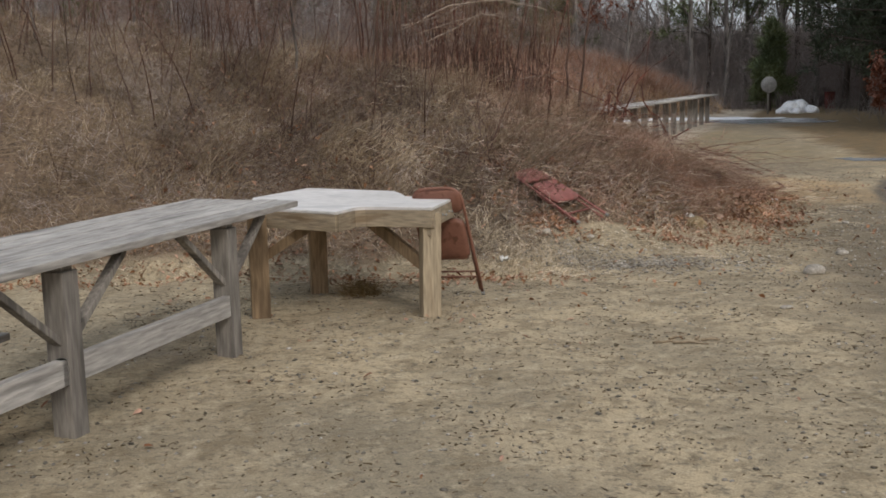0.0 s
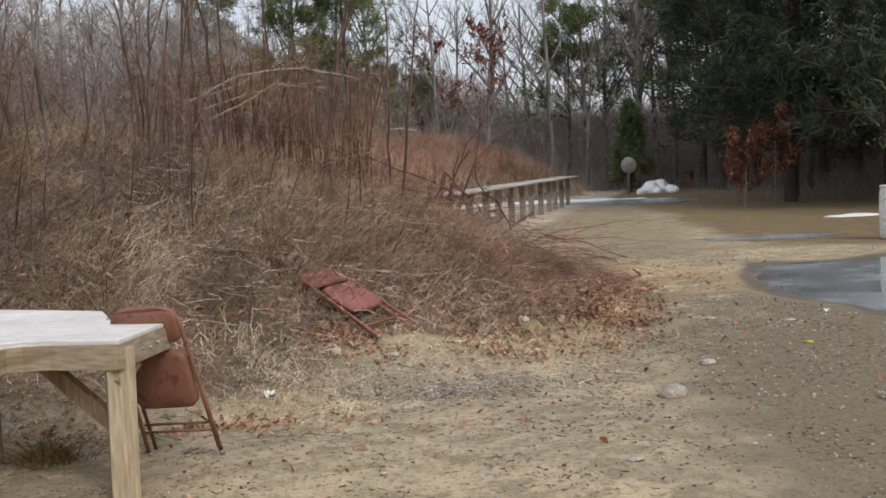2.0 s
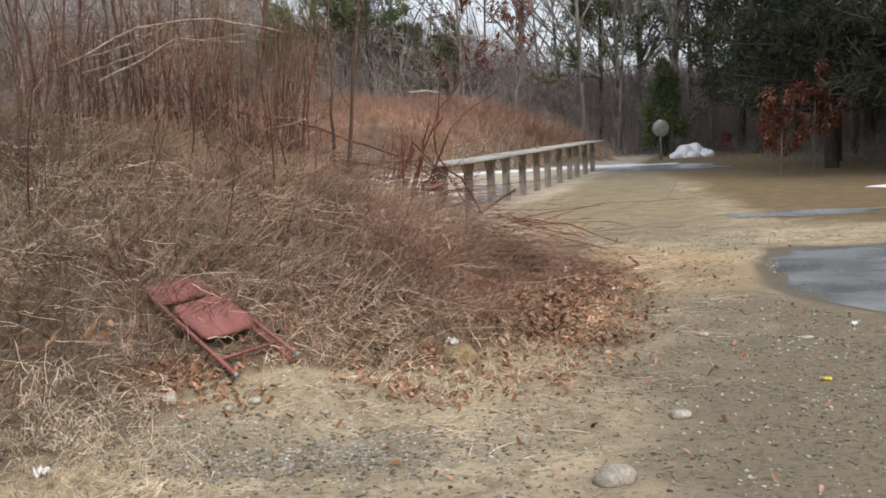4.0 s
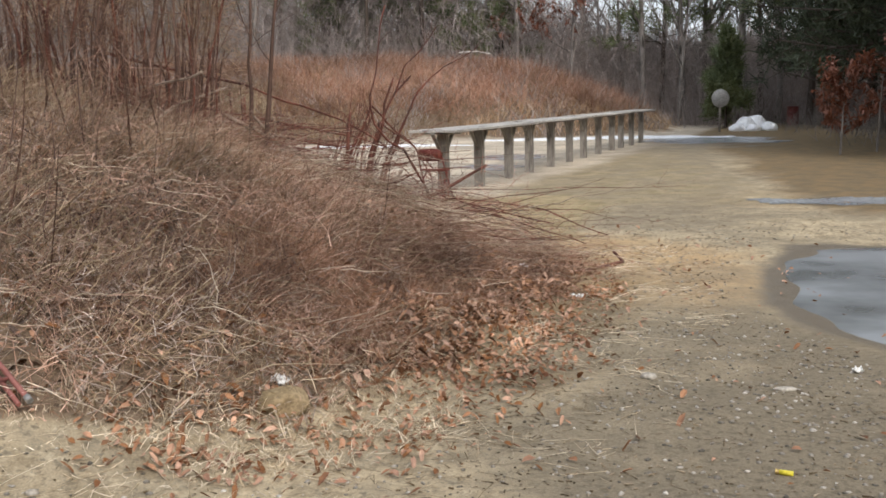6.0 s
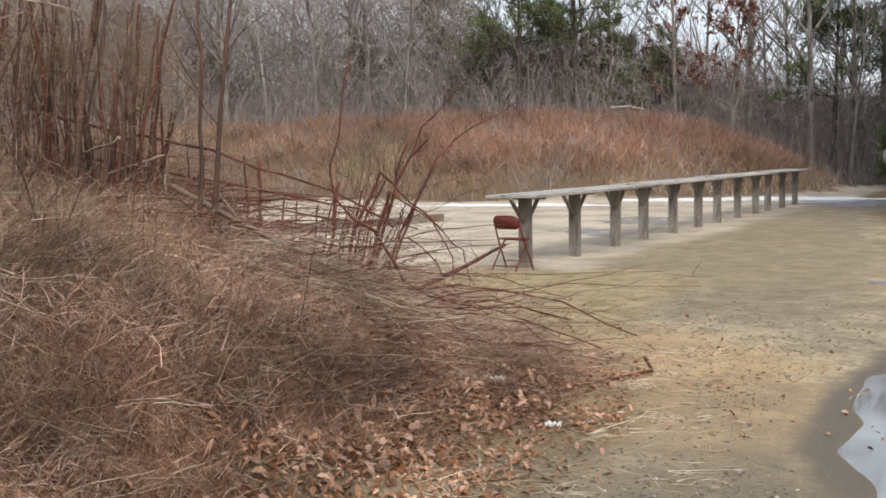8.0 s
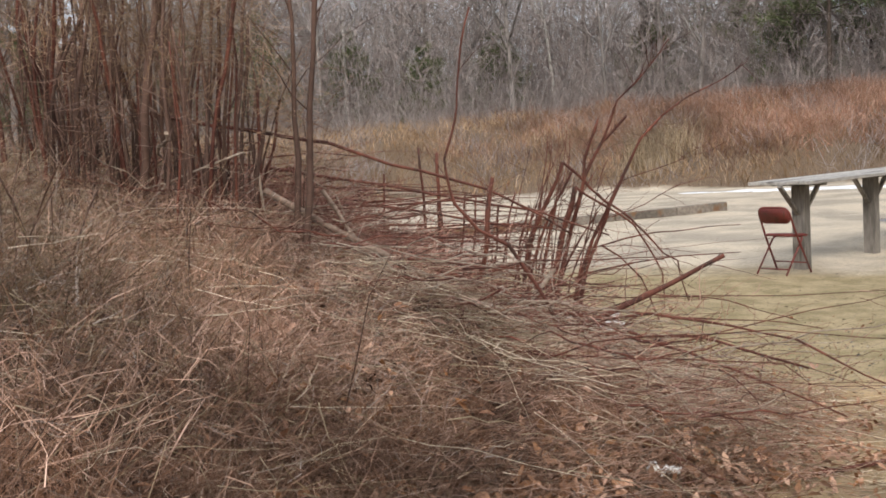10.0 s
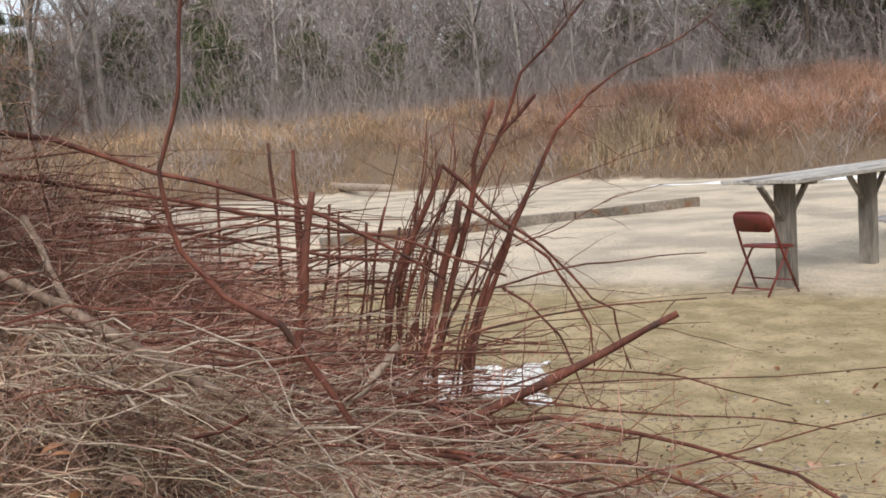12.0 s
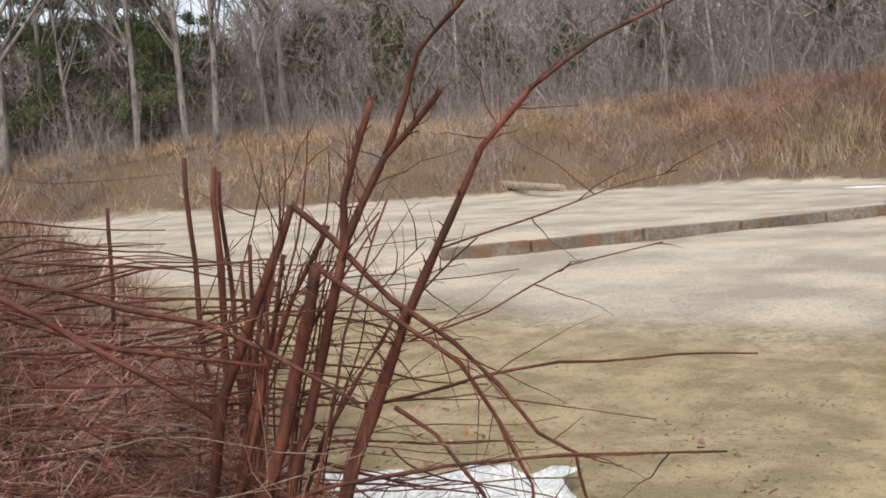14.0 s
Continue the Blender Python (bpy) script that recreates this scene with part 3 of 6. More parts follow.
for i in range(4):
    s = i * (2 * 1.93 + 1.55)
    x, y = 0.16 + 0.2443 * s, 20.36 + 0.9697 * s
    at_row = pose(x, y, 0.012 * i, 0, 0, row_turn + (0, 0.25, -0.2, 0.1)[i])
    if first is None:
        first = long_bench("shooting_bench", "weathered grey plank bench on three braced posts at the pit", [0, 1.93, 3.86], 0.47, 0.98, 1.085, 0.8, 0.42, WOOD_GREY, WOOD_POST, "row of benches at the sand pit", post_w=0.16)
        first.matrix_world = at_row
    else:
        copy_thing(first, at_row)


def extrude_outline(bm, outline, z0, z1):
    low_ring = [bm.verts.new((x, y, z0)) for x, y in outline]
    top_ring = [bm.verts.new((x, y, z1)) for x, y in outline]
    bm.faces.new(low_ring[::-1])
    bm.faces.new(top_ring)
    n = len(outline)
    for i in range(n):
        bm.faces.new((low_ring[i], low_ring[(i + 1) % n], top_ring[(i + 1) % n], top_ring[i]))


def bench_table():
    """A shooting table: a wide front with a hollow cut into each side of the arm behind it."""
    ob = thing("shooting_table", "tan wooden shooting table with bleached notched top on square legs", "table", pose(-2.28, 4.55, 0))
    hollow = [Vector((-0.05, -0.86, 0)), Vector((0.0, -0.72, 0)), Vector((0.02, -0.6, 0)), Vector((0.1, -0.56, 0)), Vector((0.24, -0.57, 0))]
    outline = [(-0.78, -0.49)] + [(v.x, v.y) for v in hollow] + [(0.60, -0.66), (0.68, -0.04), (0.28, 0.16), (0.24, 0.34), (0.13, 0.6), (-0.68, 0.98), (-0.95, 0.2)]
    bm = bmesh.new()
    extrude_outline(bm, outline, 0.769, 0.79)
    bmesh.ops.bevel(bm, geom=[e for e in bm.edges if abs(e.verts[0].co.z - e.verts[1].co.z) < 0.01], offset=0.004, segments=2, affect="EDGES")
    part("table_top", bm, WOOD_TOP, ob)
    ring = [(x * 0.982, y * 0.982) for x, y in outline]
    for (ax, ay), (bx, by) in zip(ring, ring[1:] + ring[:1]):
        beam("rim_board", (ax, ay, 0.708), (bx, by, 0.708), 0.036, 0.12, WOOD_RIM, ob, bevel=0.003)
    feet = [(0.56, -0.56), (-0.68, -0.64), (-0.45, 0.25)]
    for i, (x, y) in enumerate(feet):
        board("leg", (0.135, 0.135, 0.80), pose(x, y, 0.35, (0, 0, 1)[i], (1.2, 0, 0)[i], 20), WOOD_TAN if i else WOOD_LEG, ob, bevel=0.007)
    beam("brace", (0.5, -0.5, 0.36), (0.08, -0.3, 0.66), 0.05, 0.085, WOOD_TAN, ob)
    beam("brace", (-0.63, -0.61, 0.45), (-0.3, -0.58, 0.66), 0.05, 0.07, WOOD_TAN, ob)
    beam("brace", (0.56, -0.62, 0.56), (0.6, -0.42, 0.66), 0.05, 0.08, WOOD_RIM, ob)
    for i in range(5):
        bolt = bmesh.new()
        bmesh.ops.create_cone(bolt, cap_ends=True, segments=8, radius1=0.009, radius2=0.007, depth=0.012, matrix=pose(0.637 + 0.012 * i, -0.53 + 0.1 * i, 0.70 + 0.012 * (i % 2), 0, 90, 0))
        part("bolt", bolt, STEEL_GREY, ob)
    return ob


bench_table()


def panel(w, h, corner, bulge, thick):
    """A pressed steel panel with rounded corners in the xz plane, bowed along y."""
    bm = bmesh.new()
    rim = []
    for cx, cz, a0 in ((w / 2 - corner, h / 2 - corner, 0), (-w / 2 + corner, h / 2 - corner, 90), (-w / 2 + corner, -h / 2 + corner, 180), (w / 2 - corner, -h / 2 + corner, 270)):
        for i in range(6):
            a = radians(a0 + 18 * i)
            rim.append((cx + corner * math.cos(a), cz + corner * math.sin(a)))
    front = [bm.verts.new((x, -thick / 2, z)) for x, z in rim]
    rear = [bm.verts.new((x, thick / 2, z)) for x, z in rim]
    inner = [bm.verts.new((x * 0.86, -thick / 2 - bulge, z * 0.86)) for x, z in rim]
    n = len(rim)
    for i in range(n):
        j = (i + 1) % n
        bm.faces.new((front[i], rear[i], rear[j], front[j]))
        bm.faces.new((front[j], inner[j], inner[i], front[i]))
    bm.faces.new(inner)
    bm.faces.new(rear[::-1])
    bmesh.ops.recalc_face_normals(bm, faces=bm.faces[:])
    for f in bm.faces:
        f.smooth = True
    return bm


def chair(label, paint, folded, seat_paint=None):
    """A steel folding chair. Folded it lies in its own xz plane, feet at z = 0; open it faces -y."""
    ob = thing("folding_chair", label, "chair")
    seat_paint = seat_paint or paint
    r = 0.0125
    if folded:
        hoop = part_mesh("back_frame", tube_mesh("back_frame", rounded([(-0.23, 0, 0), (-0.215, 0, 0.5), (-0.2, 0, 0.98), (0.2, 0, 0.98), (0.215, 0, 0.5), (0.23, 0, 0)], 0.12), r, paint), ob)
        part_mesh("rear_frame", tube_mesh("rear_frame", rounded([(-0.2, 0.035, 0.03), (-0.195, 0.03, 0.62), (0.195, 0.03, 0.62), (0.2, 0.035, 0.03)], 0.05), 0.011, paint), ob)
        back = part("backrest", panel(0.40, 0.2, 0.06, 0.012, 0.018), paint, ob)
        back.matrix_local = pose(0, 0.0, 0.865)
        seat = part("seat", panel(0.385, 0.37, 0.07, 0.014, 0.024), seat_paint, ob)
        seat.matrix_local = pose(0, -0.012, 0.53)
        for z, y in ((0.17, 0.0), (0.2, 0.035)):
            part_mesh("cross_bar", tube_mesh("cross_bar", [(-0.222, y, z), (0.222, y, z)], 0.008, paint), ob)
        for x in (-0.23, 0.23):
            part_mesh("foot_cap", tube_mesh("foot_cap", [(x, 0, -0.004), (x, 0, 0.03)], 0.0155, STEEL_GREY), hoop)
    else:
        part_mesh("back_frame", tube_mesh("back_frame", rounded([(-0.23, -0.2, 0), (-0.215, 0.05, 0.45), (-0.205, 0.2, 0.79), (0.205, 0.2, 0.79), (0.215, 0.05, 0.45), (0.23, -0.2, 0)], 0.1), r, paint), ob)
        part_mesh("rear_frame", tube_mesh("rear_frame", rounded([(-0.2, 0.26, 0), (-0.195, -0.1, 0.43), (0.195, -0.1, 0.43), (0.2, 0.26, 0)], 0.05), 0.011, paint), ob)
        back = part("backrest", panel(0.40, 0.19, 0.06, 0.012, 0.018), paint, ob)
        back.matrix_local = pose(0, 0.165, 0.69, -20)
        seat = part("seat", panel(0.39, 0.38, 0.07, 0.01, 0.022), seat_paint, ob)
        seat.matrix_local = pose(0, -0.06, 0.445, -86)
        for y, z, h in ((-0.13, 0.12, 0.222), (0.2, 0.07, 0.2)):
            part_mesh("cross_bar", tube_mesh("cross_bar", [(-h, y, z), (h, y, z)], 0.008, paint), ob)
    return ob


# folded, leaning on the table's back edge
a = chair("folded brown steel folding chair leaning against the wooden table", STEEL_BROWN, True)
a.matrix_world = pose(-1.61, 4.74, 0, 0, 0, -14) @ pose(0, 0, 0, 19, -3, 0)
a.scale = (0.97, 0.97, 0.94)
# folded, lying on the slope of the mound
feet, side, up = Vector((-0.46, 6.98, 0.31)), Vector((0.70, 0.62, -0.02)).normalized(), Vector((-0.66, 0.50, 0.42)).normalized()
side = (side - up * side.dot(up)).normalized()
b = chair("folded faded red steel chair lying on the brushy slope", STEEL_RED, True)
b.matrix_world = Matrix.Translation(feet) @ Matrix((side, up.cross(side), up)).transposed().to_4x4()
# open, by the first far bench
c = chair("open maroon steel folding chair standing by the bench", STEEL_MAROON, False)
c.matrix_world = pose(0.05, 19.93, 0, 0, 0, 160)


# ---- drums, sign, snow, small things ----
def lathe(profile, mat, name, segs=28):
    verts, faces = [], []
    for r, z in profile:
        for k in range(segs):
            t = 2 * math.pi * k / segs
            verts.append((r * math.cos(t), r * math.sin(t), z))
    for i in range(len(profile) - 1):
        for k in range(segs):
            p, q = i * segs + k, i * segs + (k + 1) % segs
            faces.append((p, q, q + segs, p + segs))
    return mesh_of(name, verts, faces, mat)


drum = thing("plastic_drum", "white plastic drum standing beside the puddle", "drum", pose(7.79, 16.9, 0))
part_mesh("body", lathe([(0, 0.01), (0.26, 0.0), (0.285, 0.03), (0.29, 0.1), (0.295, 0.28), (0.287, 0.3), (0.295, 0.32), (0.297, 0.6), (0.288, 0.62), (0.296, 0.64), (0.29, 0.8), (0.27, 0.88), (0.25, 0.9), (0.0, 0.895)], PLASTIC_WHITE, "body"), drum)
part_mesh("lid", lathe([(0, 0.93), (0.24, 0.93), (0.285, 0.925), (0.287, 0.885), (0.26, 0.88)], PLASTIC_WHITE, "lid"), drum)
rusty = thing("steel_drum", "rusty red steel drum at the wood's edge", "drum", pose(14.2, 58.0, ground_at(14.2, 58)))
part_mesh("body", lathe([(0, 0.0), (0.29, 0.0), (0.3, 0.02), (0.285, 0.04), (0.285, 0.3), (0.3, 0.32), (0.285, 0.34), (0.285, 0.6), (0.3, 0.62), (0.285, 0.64), (0.285, 0.9), (0.3, 0.92), (0.0, 0.9)], STEEL_MAROON, "body"), rusty)

sign = thing("round_sign", "round grey sign disc on a thin post", "sign", pose(9.18, 49.1, ground_at(9.18, 49.1), 0, 0, 8))
part_mesh("post", tube_mesh("post", [(0, 0.03, -0.1), (0, 0.03, 1.65)], 0.05, WOOD_POST), sign)
disc = part_mesh("disc", lathe([(0, 0.012), (0.37, 0.012), (0.385, 0.0), (0.37, -0.012), (0, -0.012)], STEEL_GREY, "disc"), sign)
disc.matrix_local = pose(0, -0.03, 1.42, 90)


def outline(cx, cy, rx, ry, n=14, seed=1):
    q = np.random.default_rng(seed)
    t = np.linspace(0, 2 * math.pi, n, endpoint=False)
    k = q.uniform(0.65, 1.15, n)
    return np.stack([cx + rx * k * np.cos(t), cy + ry * k * np.sin(t)], 1)


for name, cx, cy, rx, ry, lift, label in (
        ("snow_patch", 3.6, 43.6, 5.2, 0.75, 0.12, "thin strip of old snow along the pit's edge"),
        ("snow_patch", -4.6, 40.3, 3.8, 0.5, 0.1, "thin strip of old snow along the pit's edge"),
        ("snow_patch", 9.9, 23.8, 0.75, 0.35, 0.12, "small patch of old snow on brown needles"),
        ("snow_patch", 12.9, 24.2, 0.6, 0.3, 0.15, "small patch of old snow on brown needles")):
    tagged(new(name, blob(outline(cx, cy, rx, ry, seed=int(cx * 7 + 90)), ground_at(cx, cy) + 0.004, 1.3, SNOW, name, lift, 0.3)), label, "snow")
for cx, cy, rx, ry in ((7.4, 40.5, 2.6, 3.0), (0.6, 27.5, 0.9, 1.1), (0.9, 32, 1.0, 1.6), (6.2, 18.5, 1.4, 0.5)):
    me = blob(outline(cx, cy, rx, ry, seed=int(cx * 9 + 50)), 0, 1.1, ICE, "ice_patch")
    co = np.empty(len(me.vertices) * 3, np.float32)
    me.vertices.foreach_get("co", co)
    co = co.reshape(-1, 3)
    co[:, 2] = height(co[:, 0], co[:, 1]) + 0.006
    me.vertices.foreach_set("co", co.ravel())
    tagged(new("ice_patch", me), "thin grey sheet of ice on the sand", "ice", kind="structure")


def stone(x, y, sx, sy, sz, mat, label, turn=0.0, sink=0.3, name="stone"):
    bm = bmesh.new()
    bmesh.ops.create_icosphere(bm, subdivisions=3, radius=1)
    for v in bm.verts:
        k = 1 + 0.22 * noise.noise(v.co * 1.3 + Vector((x, y, 0))) + 0.07 * noise.noise(v.co * 4 + Vector((y, x, 0)))
        v.co = Vector((v.co.x * sx * k, v.co.y * sy * k, v.co.z * sz * k))
    for f in bm.faces:
        f.smooth = True
    me = bpy.data.meshes.new(name)
    bm.to_mesh(me)
    bm.free()
    me.materials.append(mat)
    ob = tagged(new(name, me), label, name)
    ob.matrix_world = pose(x, y, ground_at(x, y) + sz * (1 - sink) * 0.6, 0, 0, turn)
    return ob


for x, y, sx, sy, sz, t in ((10.45, 50.4, 0.42, 0.6, 0.42, 10), (10.95, 50.7, 0.4, 0.5, 0.46, 50), (10.05, 50.0, 0.34, 0.4, 0.22, 30), (11.45, 50.2, 0.36, 0.4, 0.26, 0), (10.7, 49.8, 0.3, 0.3, 0.2, 70)):
    stone(x, y, sx, sy, sz, SNOW, "rounded heap of old snow by the wood's edge", t, name="snow_lump")
stone(1.34, 5.62, 0.10, 0.075, 0.055, STONE, "pale grey rounded stone lying on the sand", 20)
stone(1.82, 6.62, 0.06, 0.05, 0.03, STONE, "small flat grey stone on the gravel")
stone(0.62, 7.74, 0.125, 0.10, 0.085, STONE_TAN, "mossy tan stone in dry grass at the mound's foot", 40, 0.75)
stone(-0.92, 6.55, 0.045, 0.04, 0.038, STONE, "white stone among leaves beside the fallen chair")
stone(-0.62, 6.6, 0.022, 0.028, 0.02, STONE, "small pale stone beside the fallen chair")
stone(-0.5, 6.72, 0.04, 0.032, 0.024, STONE, "small pale stone beside the fallen chair")
stone(-0.12, 6.75, 0.026, 0.02, 0.016, STONE, "small pale stone beside the fallen chair")
stone(0.81, 4.15, 0.05, 0.035, 0.015, STONE, "flat pale stone chip on the sand")
stone(2.4, 8.75, 0.045, 0.04, 0.02, STONE, "small grey stone on the gravel")
stone(3.09, 8.57, 0.06, 0.03, 0.012, STONE, "flat pale stone chip on the gravel")


def scrap(x, y, w, h, tall, mat, label, name, seed, turn=0.0, n=14):
    """A crumpled thin sheet lying on the ground, with a small thickness."""
    q = Vector((seed * 3.1, seed * 1.7, 0))
    X, Y = np.meshgrid(np.linspace(-1, 1, n), np.linspace(-1, 1, n))
    Z = np.array([[tall * (0.5 + 0.9 * noise.noise(Vector((i * 1.5, j * 1.5, 0)) + q) + 0.5 * noise.noise(Vector((i * 4, j * 4, 3)) + q)) for i, j in zip(rx, ry)] for rx, ry in zip(X, Y)])
    ed = np.array([[1 + 0.25 * noise.noise(Vector((i * 2, j * 2, 7)) + q) for i, j in zip(rx, ry)] for rx, ry in zip(X, Y)])
    ids = np.arange(X.size).reshape(X.shape)
    f = np.stack([ids[:-1, :-1], ids[:-1, 1:], ids[1:, 1:], ids[1:, :-1]], -1).reshape(-1, 4)
    me = mesh_of(name, np.stack([X * w / 2 * ed, Y * h / 2 * ed, np.maximum(Z, 0.002)], -1).reshape(-1, 3), f, mat)
    ob = tagged(new(name, me), label, "litter")
    ob.matrix_world = pose(x, y, ground_at(x, y) + 0.004, 0, 0, turn)
    sol = ob.modifiers.new("thickness", "SOLIDIFY")
    sol.thickness = 0.002
    return ob


scrap(-0.85, 15.55, 1.15, 0.8, 0.12, LITTER_WHITE, "crumpled white plastic sheet lying behind the canes", "plastic_sheet", 1, 25, 22)
scrap(-1.28, 5.72, 0.07, 0.05, 0.05, LITTER_WHITE, "crumpled white paper scrap in dry grass", "paper_scrap", 2)
scrap(2.08, 11.09, 0.09, 0.07, 0.04, LITTER_WHITE, "crumpled white paper scrap on the sand", "paper_scrap", 3)
scrap(0.57, 7.88, 0.08, 0.06, 0.05, LITTER_WHITE, "crumpled white paper scrap above a stone", "paper_scrap", 4)
scrap(1.62, 11.55, 0.14, 0.08, 0.05, LITTER_WHITE, "crumpled white paper scrap among leaves", "paper_scrap", 5)
scrap(3.55, 8.9, 0.05, 0.05, 0.03, LITTER_WHITE, "crumpled white paper scrap on the gravel", "paper_scrap", 6)

shell = thing("shotgun_shell", "spent yellow plastic shell with brass base on gravel", "shell", pose(2.78, 7.26, ground_at(2.78, 7.26) + 0.012, 90, 0, 65))
part_mesh("tube", tube_mesh("tube", [(0, 0, 0), (0, 0, 0.055)], 0.0105, SHELL_YELLOW, 12), shell)
part_mesh("base", tube_mesh("base", [(0, 0, -0.014), (0, 0, -0.011), (0, 0, -0.0105), (0, 0, 0.002)], 0.011, BRASS, 12, rad=[0.0125, 0.0125, 0.011, 0.011]), shell)


def log(points, r0, r1, mat, name, label, wob=0.012, sides=9):
    """A tapering branch through the points, gently crooked."""
    pts = [Vector(p) for p in points]
    path = []
    for p, q in zip(pts, pts[1:]):
        for i in range(5):
            path.append(p.lerp(q, i / 5))
    path.append(pts[-1])
    path = [p + wob * Vector((noise.noise(p * 3), noise.noise(p * 3 + Vector((9, 0, 0))), noise.noise(p * 3 + Vector((0, 9, 0))))) for p in path]
    n = len(path)
    me = tube_mesh(name, path, r0, mat, sides, rad=[(r0 + (r1 - r0) * i / (n - 1)) * (1 + 0.12 * noise.noise(p * 7)) for i, p in enumerate(path)])
    return tagged(new(name, me), label, "branch")


log([(1.94, 11.95, 0.05), (2.25, 12.38, 0.035), (2.54, 12.78, 0.035), (2.47, 12.98, 0.1)], 0.011, 0.014, CANE, "fallen_stick", "dark fallen stick lying on the sand")
log([(-23, 43.5, 0.35), (-17, 39.5, 0.3)], 0.16, 0.12, CANE_PALE, "fallen_log", "pale fallen log lying along the pit's edge")
log([(-2.5, 56.6, 3.95), (-1.6, 56.4, 4.0), (-0.9, 56.5, 3.85)], 0.05, 0.025, BARK_WHITE, "fallen_branch", "pale bare branch lying on the brushy bank")
edge = [(-8.4, 24.0), (-7.6, 25.2), (-6.6, 26.9), (-5.7, 28.5), (-4.85, 30.0), (-4.1, 31.3)]
for i, ((ax, ay), (bx, by)) in enumerate(zip(edge, edge[1:])):
    timber = thing("edge_timber", "low grey weathered timber edging the raised sand", "timber", pose(0, 0, 0), "timbers along the sand's edge")
    dx, dy = (bx - ax) * 0.012, (by - ay) * 0.012
    beam("beam", (ax + dx, ay + dy, 0.08 + 0.012 * (i % 3)), (bx - dx, by - dy, 0.085 + 0.01 * ((i + 1) % 3)), 0.16, 0.22 - 0.02 * (i % 2), TIMBER, timber, bevel=0.02)
for fx, fy, fl, ft in ((-0.12, 3.2, 0.09, 0.2), (0.02, 3.14, 0.11, -0.3), (0.08, 3.27, 0.05, 1.2), (-0.05, 3.31, 0.06, 0.6), (0.15, 3.2, 0.06, 0.1)):
    log([(fx - fl * math.cos(ft), fy - fl * math.sin(ft), ground_at(fx, fy) + 0.006), (fx, fy, ground_at(fx, fy) + 0.014), (fx + fl * math.cos(ft), fy + fl * math.sin(ft), ground_at(fx, fy) + 0.006)], 0.010, 0.004, CHIP, "bark_fragment", "dark broken piece of bark lying on the sand")


# ---- brush on the mound ----
def scatter(n, x0, x1, y0, y1, weight):
    """n points of a rectangle, kept by weight(X, Y) between 0 and 1."""
    out = np.zeros((0, 2))
    while len(out) < n:
        p = rng.uniform((x0, y0), (x1, y1), (n * 3, 2))
        out = np.concatenate([out, p[rng.random(len(p)) < weight(p[:, 0], p[:, 1])]])
    return out[:n]


def brushy(X, Y):
    """Depth into the brush: into the mound, less the bare gravel below the fallen chair."""
    return inside(MOUND, X, Y) - 0.95 * np.exp(-(((X + 0.15) / 0.75) ** 2 + ((Y - 6.5) / 0.75) ** 2))


def rooted(p, sink=0.02):
    return np.column_stack([p, height(p[:, 0], p[:, 1]) - sink])


def leaning(n, lean, spread, toward=(0, 0)):
    """Unit directions: upright, leaning by chance and toward a side."""
    d = np.column_stack([rng.normal(0, lean, n) + toward[0], rng.normal(0, lean, n) + toward[1], np.ones(n)])
    return unit(d)


def clumped(p, per, r):
    """Each point becomes a clump of points round it."""
    q = np.repeat(p, per, 0)
    return q + rng.normal(0, r, q.shape)


def droop(n, k, side=0.25):
    return np.column_stack([rng.normal(0, side, n), rng.normal(0, side, n), -np.abs(rng.normal(k, k * 0.5, n))])


def on_mound(lo, hi):
    return lambda X, Y: smooth(lo, hi, brushy(X, Y))


def front(X, Y):
    """The grassy front of the mound, thinning out to its twiggy nose."""
    d = brushy(X, Y)
    return smooth(0.1, 0.6, d) * (0.12 + 0.88 * smooth(0.9, -0.9, X + 0.35 * (Y - 9))) * (0.55 + 0.45 * (ripple(X, Y, 1.6, 2) > -0.2))


def nose_area(X, Y):
    d = brushy(X, Y)
    thin = airy(X, Y) * (1 - 0.72 * leafy_face(X, Y))
    low = 0.35 + 0.65 * smooth(-0.6, 0.5, X + 0.5 * (Y - 9.3))
    return thin * low * smooth(0.1, 1.0, d) * smooth(-2.2, -0.2, X + 0.25 * (Y - 9)) * (0.3 + 0.7 * (ripple(X, Y, 1.3, 4) > -0.05))


def low_toe(p):
    """Growth is short along the mound's foot."""
    near = (np.abs(p[:, 0]) < 12) & (p[:, 1] < 17)
    end = 1 - 0.45 * smooth(-1.0, -0.1, p[:, 0]) * smooth(10.0, 11.2, p[:, 1])
    return np.where(near, (0.4 + 0.6 * smooth(0.1, 1.3, brushy(p[:, 0], p[:, 1]))) * end, 1.0)


def blades(name, pts, lo, hi, width, lean, bend, mat, label, category, toward=(0, 0), segs=3, sides=2):
    n = len(pts)
    L = rng.uniform(lo, hi, n) * low_toe(pts)
    me = strand_mesh(name, rooted(pts), leaning(n, lean, 0, toward), L, rng.uniform(0.6, 1.3, n) * width, droop(n, bend), mat, segs, sides, 0.25, 0.025)
    return stuff(name, me, label, category)


def leafy_face(X, Y):
    """The low side of the mound along the track: more fallen leaves than stems."""
    return smooth(1.9, 1.1, brushy(X, Y)) * smooth(7.8, 8.8, Y) * smooth(12.6, 11.8, Y)


def airy(X, Y):
    """Less brush on the mound's far end."""
    return 1 - 0.72 * smooth(-0.7, 0.1, X) * smooth(11.7, 12.5, Y)


def crest(X, Y):
    """The thicket along the mound's crest."""
    return smooth(1.5, 2.3, brushy(X, Y)) * smooth(-0.45, -1.1, X) * smooth(14.2, 13.2, Y + 0.35 * X)


